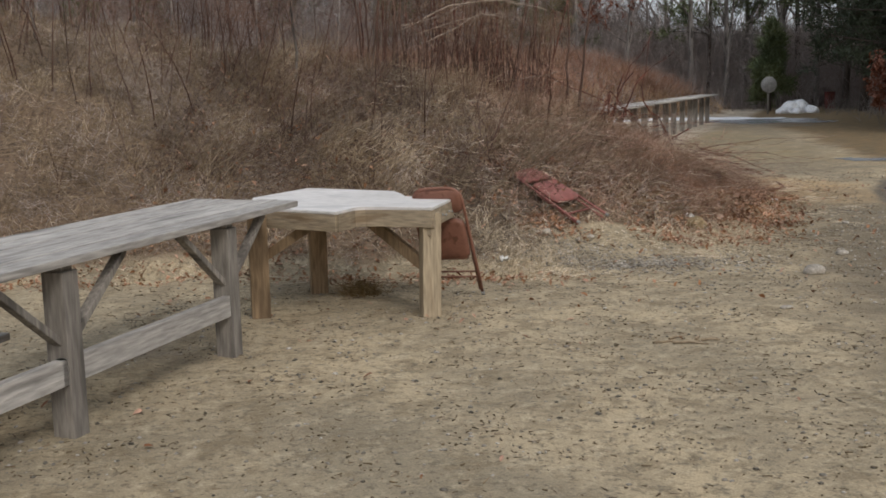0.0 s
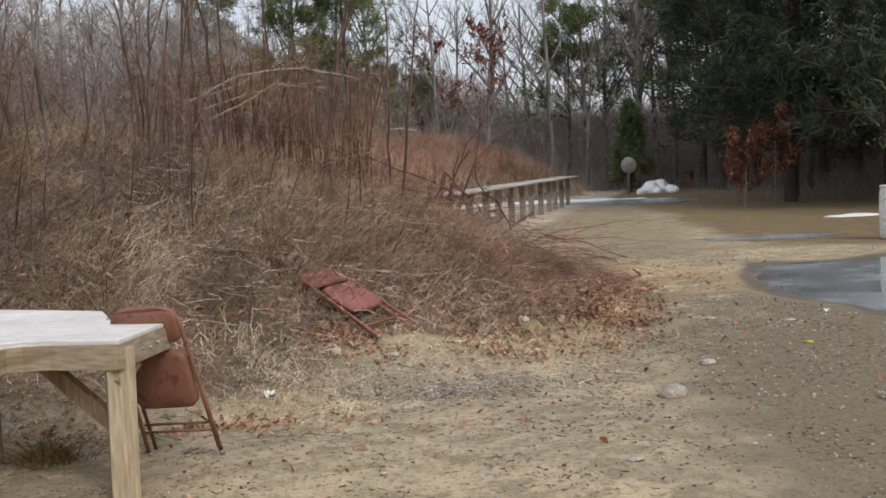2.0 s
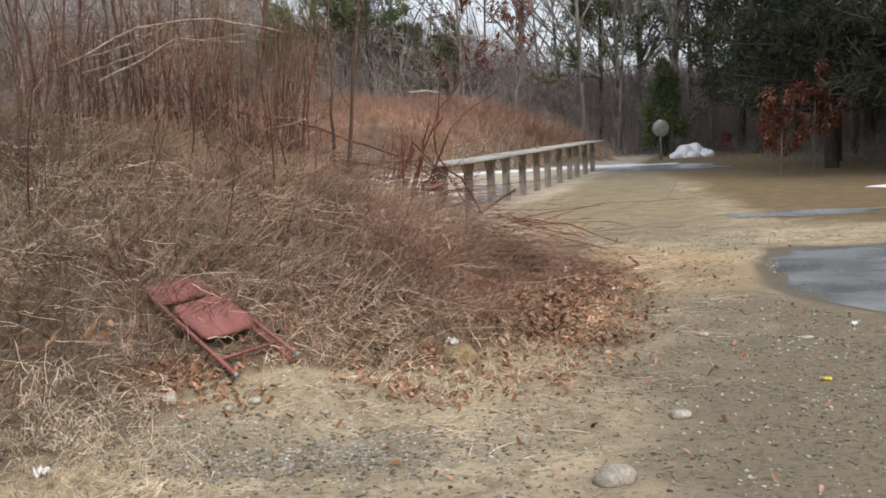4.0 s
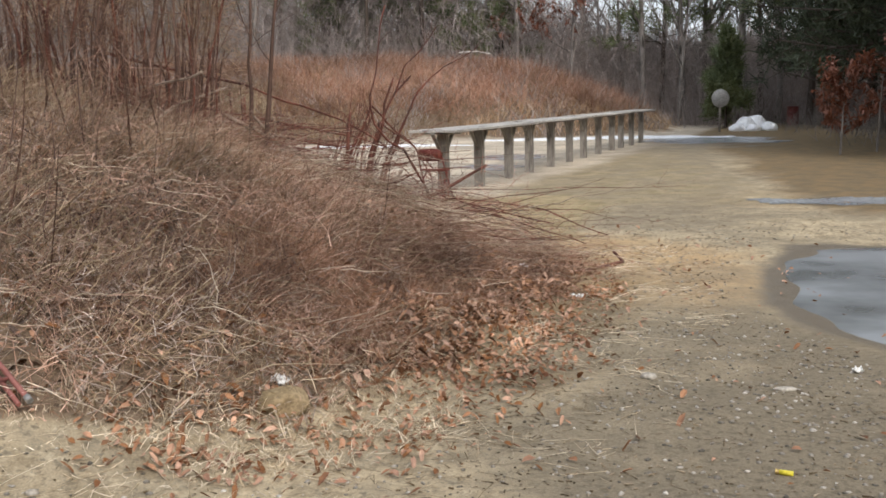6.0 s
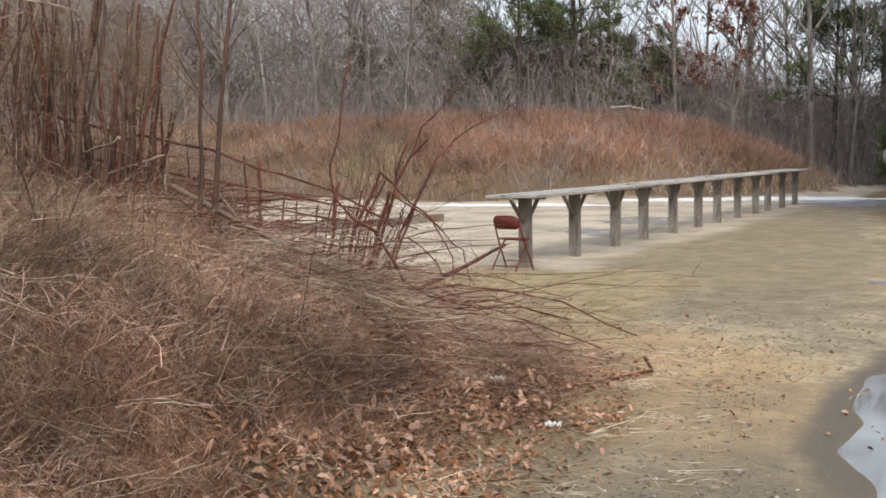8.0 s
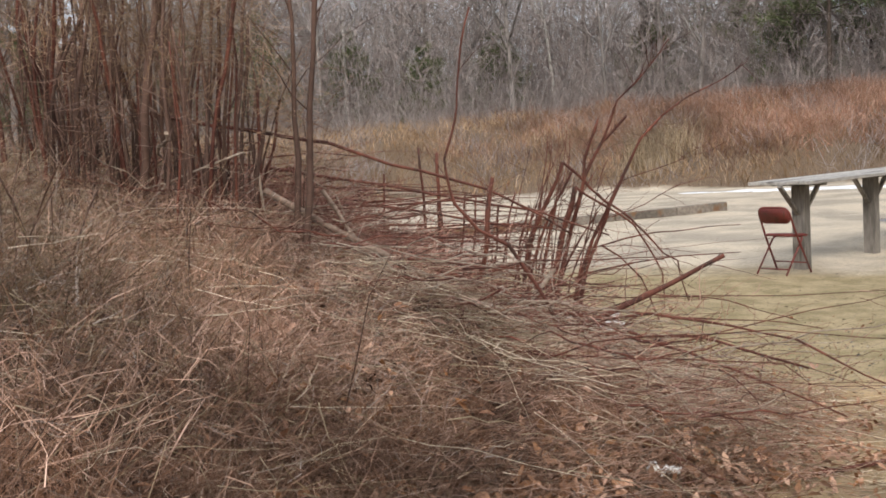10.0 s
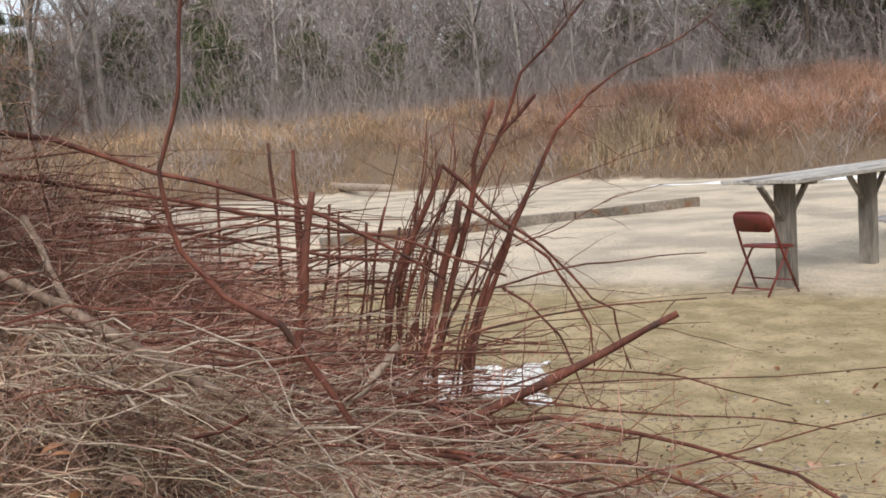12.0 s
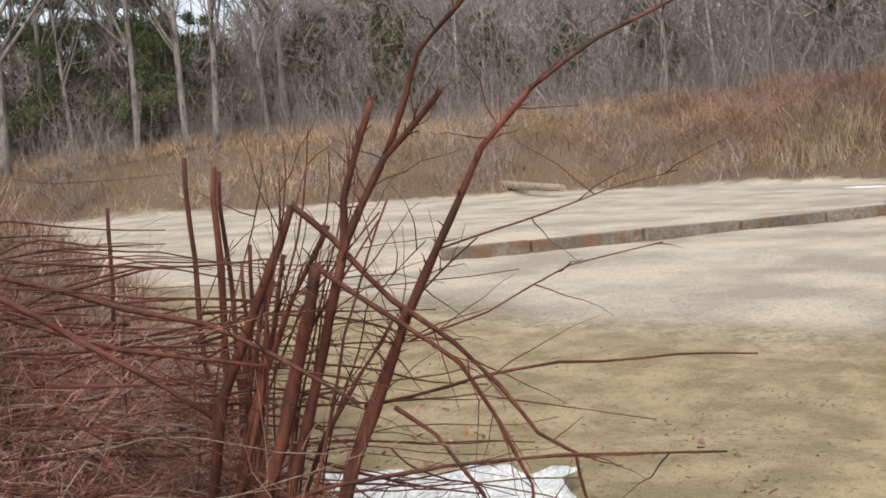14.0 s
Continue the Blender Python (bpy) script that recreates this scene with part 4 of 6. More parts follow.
def tangle(name, count, x0, x1, y0, y1, weight, lo, hi, width, rise, top, mat, label, category="brush", segs=2, sides=2):
    """Short stems matted in every direction."""
    p = scatter(count, x0, x1, y0, y1, weight)
    n = len(p)
    P = rooted(p, 0)
    P[:, 2] += top * rng.random(n) ** 1.6 * low_toe(p)
    a = rng.uniform(0, 2 * math.pi, n)
    D = unit(np.column_stack([np.cos(a), np.sin(a), rng.normal(rise, 0.5, n)]))
    return stuff(name, strand_mesh(name, P, D, rng.uniform(lo, hi, n) * low_toe(p), rng.uniform(0.6, 1.3, n) * width, rng.normal(0, 0.35, (n, 3)), mat, segs, sides, 0.3, 0.05), label, category)


gaps = lambda X, Y: 1 - 0.7 * np.exp(-((X + 1.3) / 1.1) ** 2 - ((Y - 8.0) / 1.1) ** 2) * (ripple(X, Y, 0.8, 2) > -0.45)
slope_any = lambda X, Y: gaps(X, Y) * airy(X, Y) * (1 - 0.75 * leafy_face(X, Y)) * smooth(0.05, 0.4, brushy(X, Y)) * smooth(9, 5, np.hypot(X + 0.5, (Y - 10) * 0.8)) + 0.12 * smooth(0.05, 0.4, brushy(X, Y))
tangle("matted_straw", 40000, -11, 2.4, 4.8, 16.2, lambda X, Y: slope_any(X, Y) * (0.35 + 0.65 * (ripple(X, Y, 1.2, 3) > 0)), 0.06, 0.26, 0.0026, 0.35, 0.22, GRASS, "matted short dead grass over the mound", "grass")
tangle("matted_stems", 42000, -9, 2.4, 5.2, 16.2, lambda X, Y: slope_any(X, Y) * (0.3 + 0.7 * (ripple(X, Y, 1.5, 5) > 0)), 0.05, 0.24, 0.0022, 0.3, 0.26, TWIG_GREY, "matted grey dead stems over the mound")
tangle("matted_twigs", 46000, -5, 2.4, 6.0, 16.2, lambda X, Y: nose_area(X, Y), 0.06, 0.28, 0.0021, 0.45, 0.34, TWIG_RED, "matted fine red-brown twigs on the mound's end")
blades("dry_grass", clumped(scatter(2900, -13, 2.2, 5, 17, lambda X, Y: gaps(X, Y) * front(X, Y) * airy(X, Y) * (1 - 0.7 * leafy_face(X, Y)) * (0.3 + 0.7 * (ripple(X, Y, 1.1, 5) > 0))), 10, 0.055), 0.14, 0.5, 0.003, 0.42, 0.4, GRASS, "dry straw-brown grass on the mound", "grass", (0.1, -0.05))
blades("tall_grass", clumped(scatter(420, -5, 0.8, 6.6, 13, lambda X, Y: front(X, Y) * smooth(0.7, 1.5, brushy(X, Y)) * (ripple(X, Y, 1.9, 1) > 0)), 9, 0.07), 0.35, 0.8, 0.0028, 0.22, 0.18, GRASS, "pale tall dead grass stems leaning on the mound", "grass", (0.75, -0.1), 4)
blades("toe_grass", clumped(scatter(620, -5, 2.4, 4.9, 14, lambda X, Y: smooth(0.45, 0.1, np.abs(brushy(X, Y) - 0.15)) * (ripple(X, Y, 1.1, 3) > -0.1)), 14, 0.05), 0.08, 0.3, 0.003, 0.6, 0.7, STRAW, "pale dry grass tufts at the mound's foot", "grass")
blades("foot_tufts", clumped(np.concatenate([rng.normal((-1.25, 6.0), (0.33, 0.28), (170, 2)), rng.normal((0.45, 7.3), (0.3, 0.18), (40, 2)), rng.normal((1.05, 8.0), (0.2, 0.3), (40, 2))]), 16, 0.045), 0.22, 0.55, 0.003, 0.6, 0.7, STRAW, "pale straw tufts sprawling at the mound's foot", "grass", segs=4)
blades("red_brush", clumped(scatter(2300, -4, 2.3, 5.8, 16.2, nose_area), 7, 0.09), 0.15, 0.5, 0.0022, 0.55, 0.3, TWIG_RED, "fine red-brown twiggy brush on the mound", "brush", segs=3, sides=3)
blades("grey_brush", clumped(scatter(1500, -6, 2.1, 6, 16, lambda X, Y: airy(X, Y) * (1 - 0.5 * leafy_face(X, Y)) * smooth(0.2, 0.7, brushy(X, Y)) * (ripple(X, Y, 1.7, 5) > -0.1)), 5, 0.1), 0.15, 0.55, 0.0026, 0.75, 0.3, TWIG_GREY, "tangled grey dead stems on the mound's slope", "brush", segs=3, sides=3)

# the thicket: bare stems below, a haze of fine twigs on top
st = scatter(210, -10, 0.1, 7.6, 14.6, crest)
n = len(st)
P, L = rooted(st), rng.uniform(0.8, 1.55, n)
D, B = leaning(n, 0.16, 0, (0.06, 0)), droop(n, 0.04, 0.16)
stuff("thicket_stems", strand_mesh("thicket_stems", P, D, L, rng.uniform(0.005, 0.012, n), B, STALK, 4, 5), "dark bare stems of a thicket along the crest", "thicket")
i = rng.integers(0, n, 9000)
c = along(P[i], D[i], L[i], B[i], rng.uniform(0.58, 1.08, len(i))) + rng.normal(0, 0.1, (len(i), 3))
stuff("thicket_twigs", strand_mesh("thicket_twigs", c, unit(rng.normal(0, 0.7, (len(i), 3)) + np.array([0.25, 0, 0.35])), rng.uniform(0.12, 0.42, len(i)), rng.uniform(0.0014, 0.003, len(i)), rng.normal(0, 0.25, (len(i), 3)), TWIG_DARK, 2, 3), "haze of fine red-brown twigs over the thicket", "thicket")
blades("crest_brush", clumped(scatter(300, -2.8, 0.0, 9.6, 11.2, lambda X, Y: smooth(1.2, 1.8, brushy(X, Y))), 14, 0.1), 0.35, 0.75, 0.0016, 0.25, 0.4, TWIG_TAN, "fine tan brush swept over along the crest", "brush", (0.75, -0.1), 5, 3)
blades("weed_stalks", scatter(420, -12, 0.8, 6.3, 16.5, lambda X, Y: smooth(0.4, 1.4, brushy(X, Y)) * smooth(1.2, -0.8, X)), 0.5, 1.35, 0.0042, 0.13, 0.1, STALK, "upright dark dead weed stalks on the mound", "weeds", segs=3, sides=4)

# straw and sticks lying on the slope
fallen = scatter(2900, -3, 2.3, 6.2, 15.5, lambda X, Y: smooth(0.1, 0.6, brushy(X, Y)) * (1 - 0.6 * leafy_face(X, Y)) * (0.12 + 0.35 * (np.hypot(X - 0.7, Y - 12.6) < 1.4) + 0.5 * (np.hypot(X - 0.5, Y - 12.2) < 1.0)))
n = len(fallen)
turn = rng.normal(0.1, 0.7, n) + np.where(rng.random(n) < 0.35, 1.4, 0)
P = rooted(fallen, -0.02)
P[:, 2] += rng.uniform(0.02, 0.34, n) * low_toe(fallen)
D = unit(np.column_stack([np.cos(turn), np.sin(turn), rng.normal(-0.12, 0.2, n)]))
stuff("fallen_straw", strand_mesh("fallen_straw", P, D, rng.uniform(0.15, 0.62, n), rng.uniform(0.0013, 0.0032, n), droop(n, 0.1, 0.5), STRAW, 5, 3, 0.25, 0.02), "pale fallen straw stalks lying over the brush", "straw")


def leaf_mesh(name, pts, lo, hi, mat, lift=0.01, tilt=0.5):
    """Curled, pointed leaves, each folded along its middle rib."""
    n = len(pts)
    a, s = rng.uniform(0, 2 * math.pi, n), rng.uniform(lo, hi, n)
    u = np.column_stack([np.cos(a), np.sin(a), rng.normal(0, tilt, n)])
    w = unit(np.column_stack([-np.sin(a), np.cos(a), rng.normal(0, tilt, n)]))
    up = np.array([[0, 0, 1.0]])
    c = pts + up * lift
    k = s[:, None]
    rows = [c - u * k, c - u * k * 0.3 + w * k * 0.5 + up * k * 0.25, c - u * k * 0.15 + up * k * 0.02, c - u * k * 0.3 - w * k * 0.5 + up * k * 0.3,
            c + u * k * 0.45 + w * k * 0.42 + up * k * 0.3, c + u * k * 0.4 + up * k * 0.08, c + u * k * 0.45 - w * k * 0.42 + up * k * 0.22, c + u * k]
    verts = np.stack(rows, 1)
    tri = np.array([(0, 2, 1), (0, 3, 2), (1, 2, 5), (1, 5, 4), (3, 6, 5), (3, 5, 2), (4, 5, 7), (5, 6, 7)])
    faces = (np.arange(n) * 8)[:, None, None] + tri[None]
    return mesh_of(name, verts.reshape(-1, 3), faces.reshape(-1, 3), mat, False)


toe = scatter(6800, -6, 2.5, 4.8, 15, lambda X, Y: smooth(0.8, 0.15, np.abs(brushy(X, Y) - 0.2)) * (0.35 + 0.4 * (ripple(X, Y, 1.5, 0) > 0.1)) * (smooth(7.0, 7.8, Y) + 0.7 * smooth(-1.9, -2.6, X) + 0.5 * (np.hypot(X + 1.0, Y - 6.85) < 0.4)))
stuff("leaf_litter", leaf_mesh("leaf_litter", rooted(toe, -0.004), 0.010, 0.028, LEAF), "fallen orange-brown oak leaves along the mound's foot", "leaves")
drift = np.concatenate([rng.normal((-0.95, 6.75), (0.22, 0.14), (240, 2)), rng.normal((0.35, 7.15), (0.25, 0.12), (150, 2)), rng.normal((1.75, 10.3), (0.25, 0.8), (330, 2)), rng.normal((1.3, 8.6), (0.3, 0.6), (220, 2)), rng.normal((-1.7, 5.35), (0.5, 0.15), (200, 2))])
stuff("leaf_drift", leaf_mesh("leaf_drift", rooted(drift, -0.01), 0.013, 0.033, LEAF, 0.008, 0.6), "orange-brown oak leaves drifted together at the mound's foot", "leaves")
slope = scatter(3600, -5, 2.2, 6, 15.5, on_mound(0.4, 1.0))
sp = rooted(slope, 0)
sp[:, 2] += rng.uniform(0, 0.3, len(sp)) ** 1.5
stuff("leaf_litter", leaf_mesh("leaf_litter", sp, 0.015, 0.042, LEAF), "brown leaves caught in the brush on the slope", "leaves")
face = scatter(7000, -1.5, 2.5, 7.4, 13.4, lambda X, Y: np.maximum(leafy_face(X, Y), 0.2) * smooth(0.0, 0.3, brushy(X, Y)))
fp = rooted(face, -0.004)
fp[:, 2] += 0.07 * rng.random(len(fp)) ** 2
arch = scatter(330, -1.2, 2.4, 7.6, 13.2, lambda X, Y: np.maximum(leafy_face(X, Y), 0.4) * smooth(0.2, 0.9, brushy(X, Y)))
n = len(arch)
turn = rng.normal(-0.2, 0.9, n)
stuff("arching_straw", strand_mesh("arching_straw", rooted(arch, 0.01), unit(np.column_stack([np.cos(turn), np.sin(turn), rng.uniform(0.3, 1.1, n)])), rng.uniform(0.25, 0.75, n) * low_toe(arch), rng.uniform(0.0014, 0.003, n), droop(n, 0.4, 0.3), STRAW, 5, 3, 0.25, 0.02), "pale straw stalks arching over the fallen leaves", "straw")
nose = scatter(2600, 0.0, 2.3, 10.2, 13.6, lambda X, Y: smooth(0.0, 0.5, brushy(X, Y)) * (0.4 + 0.6 * (ripple(X, Y, 0.9, 1) > -0.1)))
n = len(nose)
turn = rng.normal(0.1, 0.75, n)
stuff("nose_twigs", strand_mesh("nose_twigs", rooted(nose, 0.01), unit(np.column_stack([np.cos(turn), np.sin(turn), rng.uniform(0.15, 0.8, n)])), rng.uniform(0.2, 0.7, n), rng.uniform(0.001, 0.0024, n), droop(n, 0.3, 0.3), TWIG_RED, 5, 3, 0.3, 0.025), "thin twigs arching out of the mound's end", "brush")
# dry marks only the outer leaves; those deeper get the shade-darkened colour
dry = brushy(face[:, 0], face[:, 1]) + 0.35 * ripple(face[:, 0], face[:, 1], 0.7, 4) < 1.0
stuff("old_leaves", leaf_mesh("old_leaves", fp[dry], 0.013, 0.038, LEAF_OLD, 0.006, 0.6), "thick cover of weathered brown leaves on the mound's side", "leaves")
stuff("old_leaves", leaf_mesh("old_leaves", fp[~dry], 0.016, 0.046, LEAF_SHADE, 0.006, 0.6), "leaves coloured darker as shade under the mound's brush", "leaves")
# extra dark stems that stand in for the shade low in the brush
tangle("dark_stems", 7000, -5, 0.4, 6.6, 10.8, lambda X, Y: smooth(0.6, 1.2, brushy(X, Y)) * (0.25 + 0.75 * (ripple(X, Y, 1.0, 5) > -0.1)), 0.1, 0.4, 0.0024, 0.8, 0.2, STALK, "dark dead stems added as shade low in the mound's brush", segs=2, sides=3)
tangle("fine_twigs", 22000, -1.6, 2.4, 7.6, 12.8, lambda X, Y: leafy_face(X, Y) * smooth(0.2, 0.75, brushy(X, Y)) * (0.5 + 0.5 * smooth(-0.5, 0.4, ripple(X, Y, 0.9, 2))), 0.06, 0.26, 0.0013, 0.9, 0.16, TWIG_FUZZ, "fuzz of very fine twigs over the leaves", segs=2, sides=3)
blades("back_grass", clumped(scatter(1500, -16, -1.5, 13, 21, lambda X, Y: smooth(0.1, 0.6, inside(MOUND, X, Y))), 9, 0.12), 0.15, 0.6, 0.005, 0.45, 0.3, TWIG_RED, "red-brown brush on the mound's back", "brush")
stray = scatter(520, -4, 5, -2, 17, lambda X, Y: (brushy(X, Y) < 0) * smooth(3.5, 0, -brushy(X, Y)) * 0.9 + 0.05)
stuff("stray_leaves", leaf_mesh("stray_leaves", rooted(stray, -0.002), 0.012, 0.034, LEAF), "stray dry leaves scattered over the sand", "leaves")

gs = scatter(3200, -3.5, 3.2, 4.8, 14, lambda X, Y: smooth(-1.3, -0.2, brushy(X, Y)) * smooth(0.3, 0.0, brushy(X, Y)) * (0.15 + 0.85 * (ripple(X, Y, 0.8, 1) > 0.2)))
n = len(gs)
turn = rng.uniform(0, 2 * math.pi, n)
stuff("ground_straw", strand_mesh("ground_straw", rooted(gs, -0.006), unit(np.column_stack([np.cos(turn), np.sin(turn), rng.normal(0.05, 0.12, n)])), rng.uniform(0.05, 0.28, n), rng.uniform(0.0012, 0.0026, n), droop(n, 0.02, 0.3), STRAW, 3, 3), "loose pale straw lying at the mound's foot", "straw")

# chips, needles and pebbles on the track
open_ground = lambda X, Y: smooth(21, 11, Y) * smooth(9, 4, X) * (brushy(X, Y) < -0.05) * (inside(PUDDLE, X, Y) < -0.2) * (0.35 + 0.65 * (ripple(X, Y, 0.9, 3) > 0.1))
cp = scatter(21000, -5, 9, -1.5, 26, open_ground)
n = len(cp)
turn = rng.uniform(0, 2 * math.pi, n)
stuff("bark_chips", strand_mesh("bark_chips", rooted(cp, -0.004), unit(np.column_stack([np.cos(turn), np.sin(turn), rng.normal(0.05, 0.12, n)])), 0.007 + 0.036 * rng.random(n) ** 3, rng.uniform(0.0018, 0.0052, n), droop(n, 0.05, 0.2), CHIP, 2, 4, 0.5), "dark wood chips and twigs scattered over the sand", "chips")


def pebble_mesh(name, pts, lo, hi, mat):
    base = np.array([(1, 0, 0), (-1, 0, 0), (0, 1, 0), (0, -1, 0), (0, 0, 0.7), (0, 0, -0.7), (0.6, 0.6, 0.35), (-0.6, 0.55, 0.3), (-0.55, -0.6, 0.35), (0.6, -0.55, 0.3)], float)
    tri = np.array([(0, 6, 4), (6, 2, 4), (2, 7, 4), (7, 1, 4), (1, 8, 4), (8, 3, 4), (3, 9, 4), (9, 0, 4), (0, 5, 2), (0, 2, 6), (2, 5, 1), (2, 1, 7), (1, 5, 3), (1, 3, 8), (3, 5, 0), (3, 0, 9)])
    n = len(pts)
    s = rng.uniform(lo, hi, (n, 1, 1)) * rng.uniform(0.6, 1.3, (n, 1, 3))
    v = base[None] * s * rng.uniform(0.8, 1.2, (n, 10, 1))
    a = rng.uniform(0, 6.28, n)[:, None]
    x, y = v[..., 0] * np.cos(a) - v[..., 1] * np.sin(a), v[..., 0] * np.sin(a) + v[..., 1] * np.cos(a)
    v = np.stack([x, y, v[..., 2]], -1) + pts[:, None]
    return mesh_of(name, v.reshape(-1, 3), ((np.arange(n) * 10)[:, None, None] + tri[None]).reshape(-1, 3), mat)


pp = scatter(5200, -4, 5.5, -1.5, 16, lambda X, Y: open_ground(X, Y) * 0.4 + 0.6 * (np.hypot((X + 0.35) / 1.0, (Y - 6.25) / 0.55) < 1) + 0.3 * (np.hypot((X - 3) / 1.3, (Y - 7) / 3) < 1) * (inside(PUDDLE, X, Y) < -0.2))
stuff("pebbles", pebble_mesh("pebbles", rooted(pp, -0.001), 0.004, 0.016, PEBBLE), "small mixed pebbles scattered over the sand", "gravel")

gp = np.concatenate([rng.normal((-0.35, 6.2), (0.72, 0.3), (2300, 2)), rng.normal((3.2, 7.5), (0.8, 1.9), (1100, 2))])
gp = gp[inside(PUDDLE, gp[:, 0], gp[:, 1]) < -0.05]
stuff("gravel", pebble_mesh("gravel", rooted(gp, 0.0), 0.004, 0.017, PEBBLE), "mixed grey and white gravel below the fallen chair", "gravel")

tuft_at = rooted(np.array([(-2.37, 4.7)]))
n = 900
stuff("grass_tuft", strand_mesh("grass_tuft", np.repeat(tuft_at, n, 0) + np.column_stack([rng.normal(0, 0.06, (n, 2)), np.zeros(n)]), leaning(n, 0.5, 0), rng.uniform(0.1, 0.23, n), np.full(n, 0.003), droop(n, 0.3), LICHEN, 3, 2), "dry brown grass tuft under the table", "grass")


# ---- canes, saplings and branches on the mound ----
RIGHT, AHEAD = np.array([0.857, 0.515]), np.array([-0.515, 0.857])
CLUMP = np.array([0.25, 13.6])


def cane_point(a, f, z):
    p = CLUMP + RIGHT * a + AHEAD * f
    return (p[0], p[1], z)


def twig_set(path, count, lo, hi, r, mat, name, parent, up=0.2):
    """Thin side twigs along a stem's upper part."""
    pts = np.array([tuple(p) for p in path])
    k = rng.uniform(0.35, 0.98, count) * (len(pts) - 1)
    i = np.minimum(k.astype(int), len(pts) - 2)
    t = (k - i)[:, None]
    P = pts[i] * (1 - t) + pts[i + 1] * t
    D = unit(unit(pts[i + 1] - pts[i]) * 0.7 + rng.normal(0, 0.6, (count, 3)) + np.array([0, 0, up]))
    me = strand_mesh(name, P, D, rng.uniform(lo, hi, count), np.full(count, r), droop(count, 0.1, 0.2), mat, 5, 4, 0.3, 0.014)
    return tagged(part_mesh(name, me, parent), kind="stuff")


def stem(points, r0, r1, mat, parent, name="stem", wob=0.045, sides=7):
    pts = [Vector(p) for p in points]
    path = []
    for p, q in zip(pts, pts[1:]):
        path += [p.lerp(q, i / 5) for i in range(5)]
    path.append(pts[-1])
    path = [p + wob * Vector((noise.noise(p * 2.5), noise.noise(p * 2.5 + Vector((9, 0, 0))), 0.5 * noise.noise(p * 2.5 + Vector((0, 9, 0))))) for p in path]
    n = len(path)
    me = tube_mesh(name, path, r0, mat, sides, rad=[(r0 + (r1 - r0) * i / (n - 1)) * (1 + 0.3 * noise.noise(p * 11)) for i, p in enumerate(path)])
    part_mesh(name, me, parent)
    return path


canes = thing("cane_clump", "clump of broken red-brown canes at the mound's end", "shrub", pose(0, 0, 0))
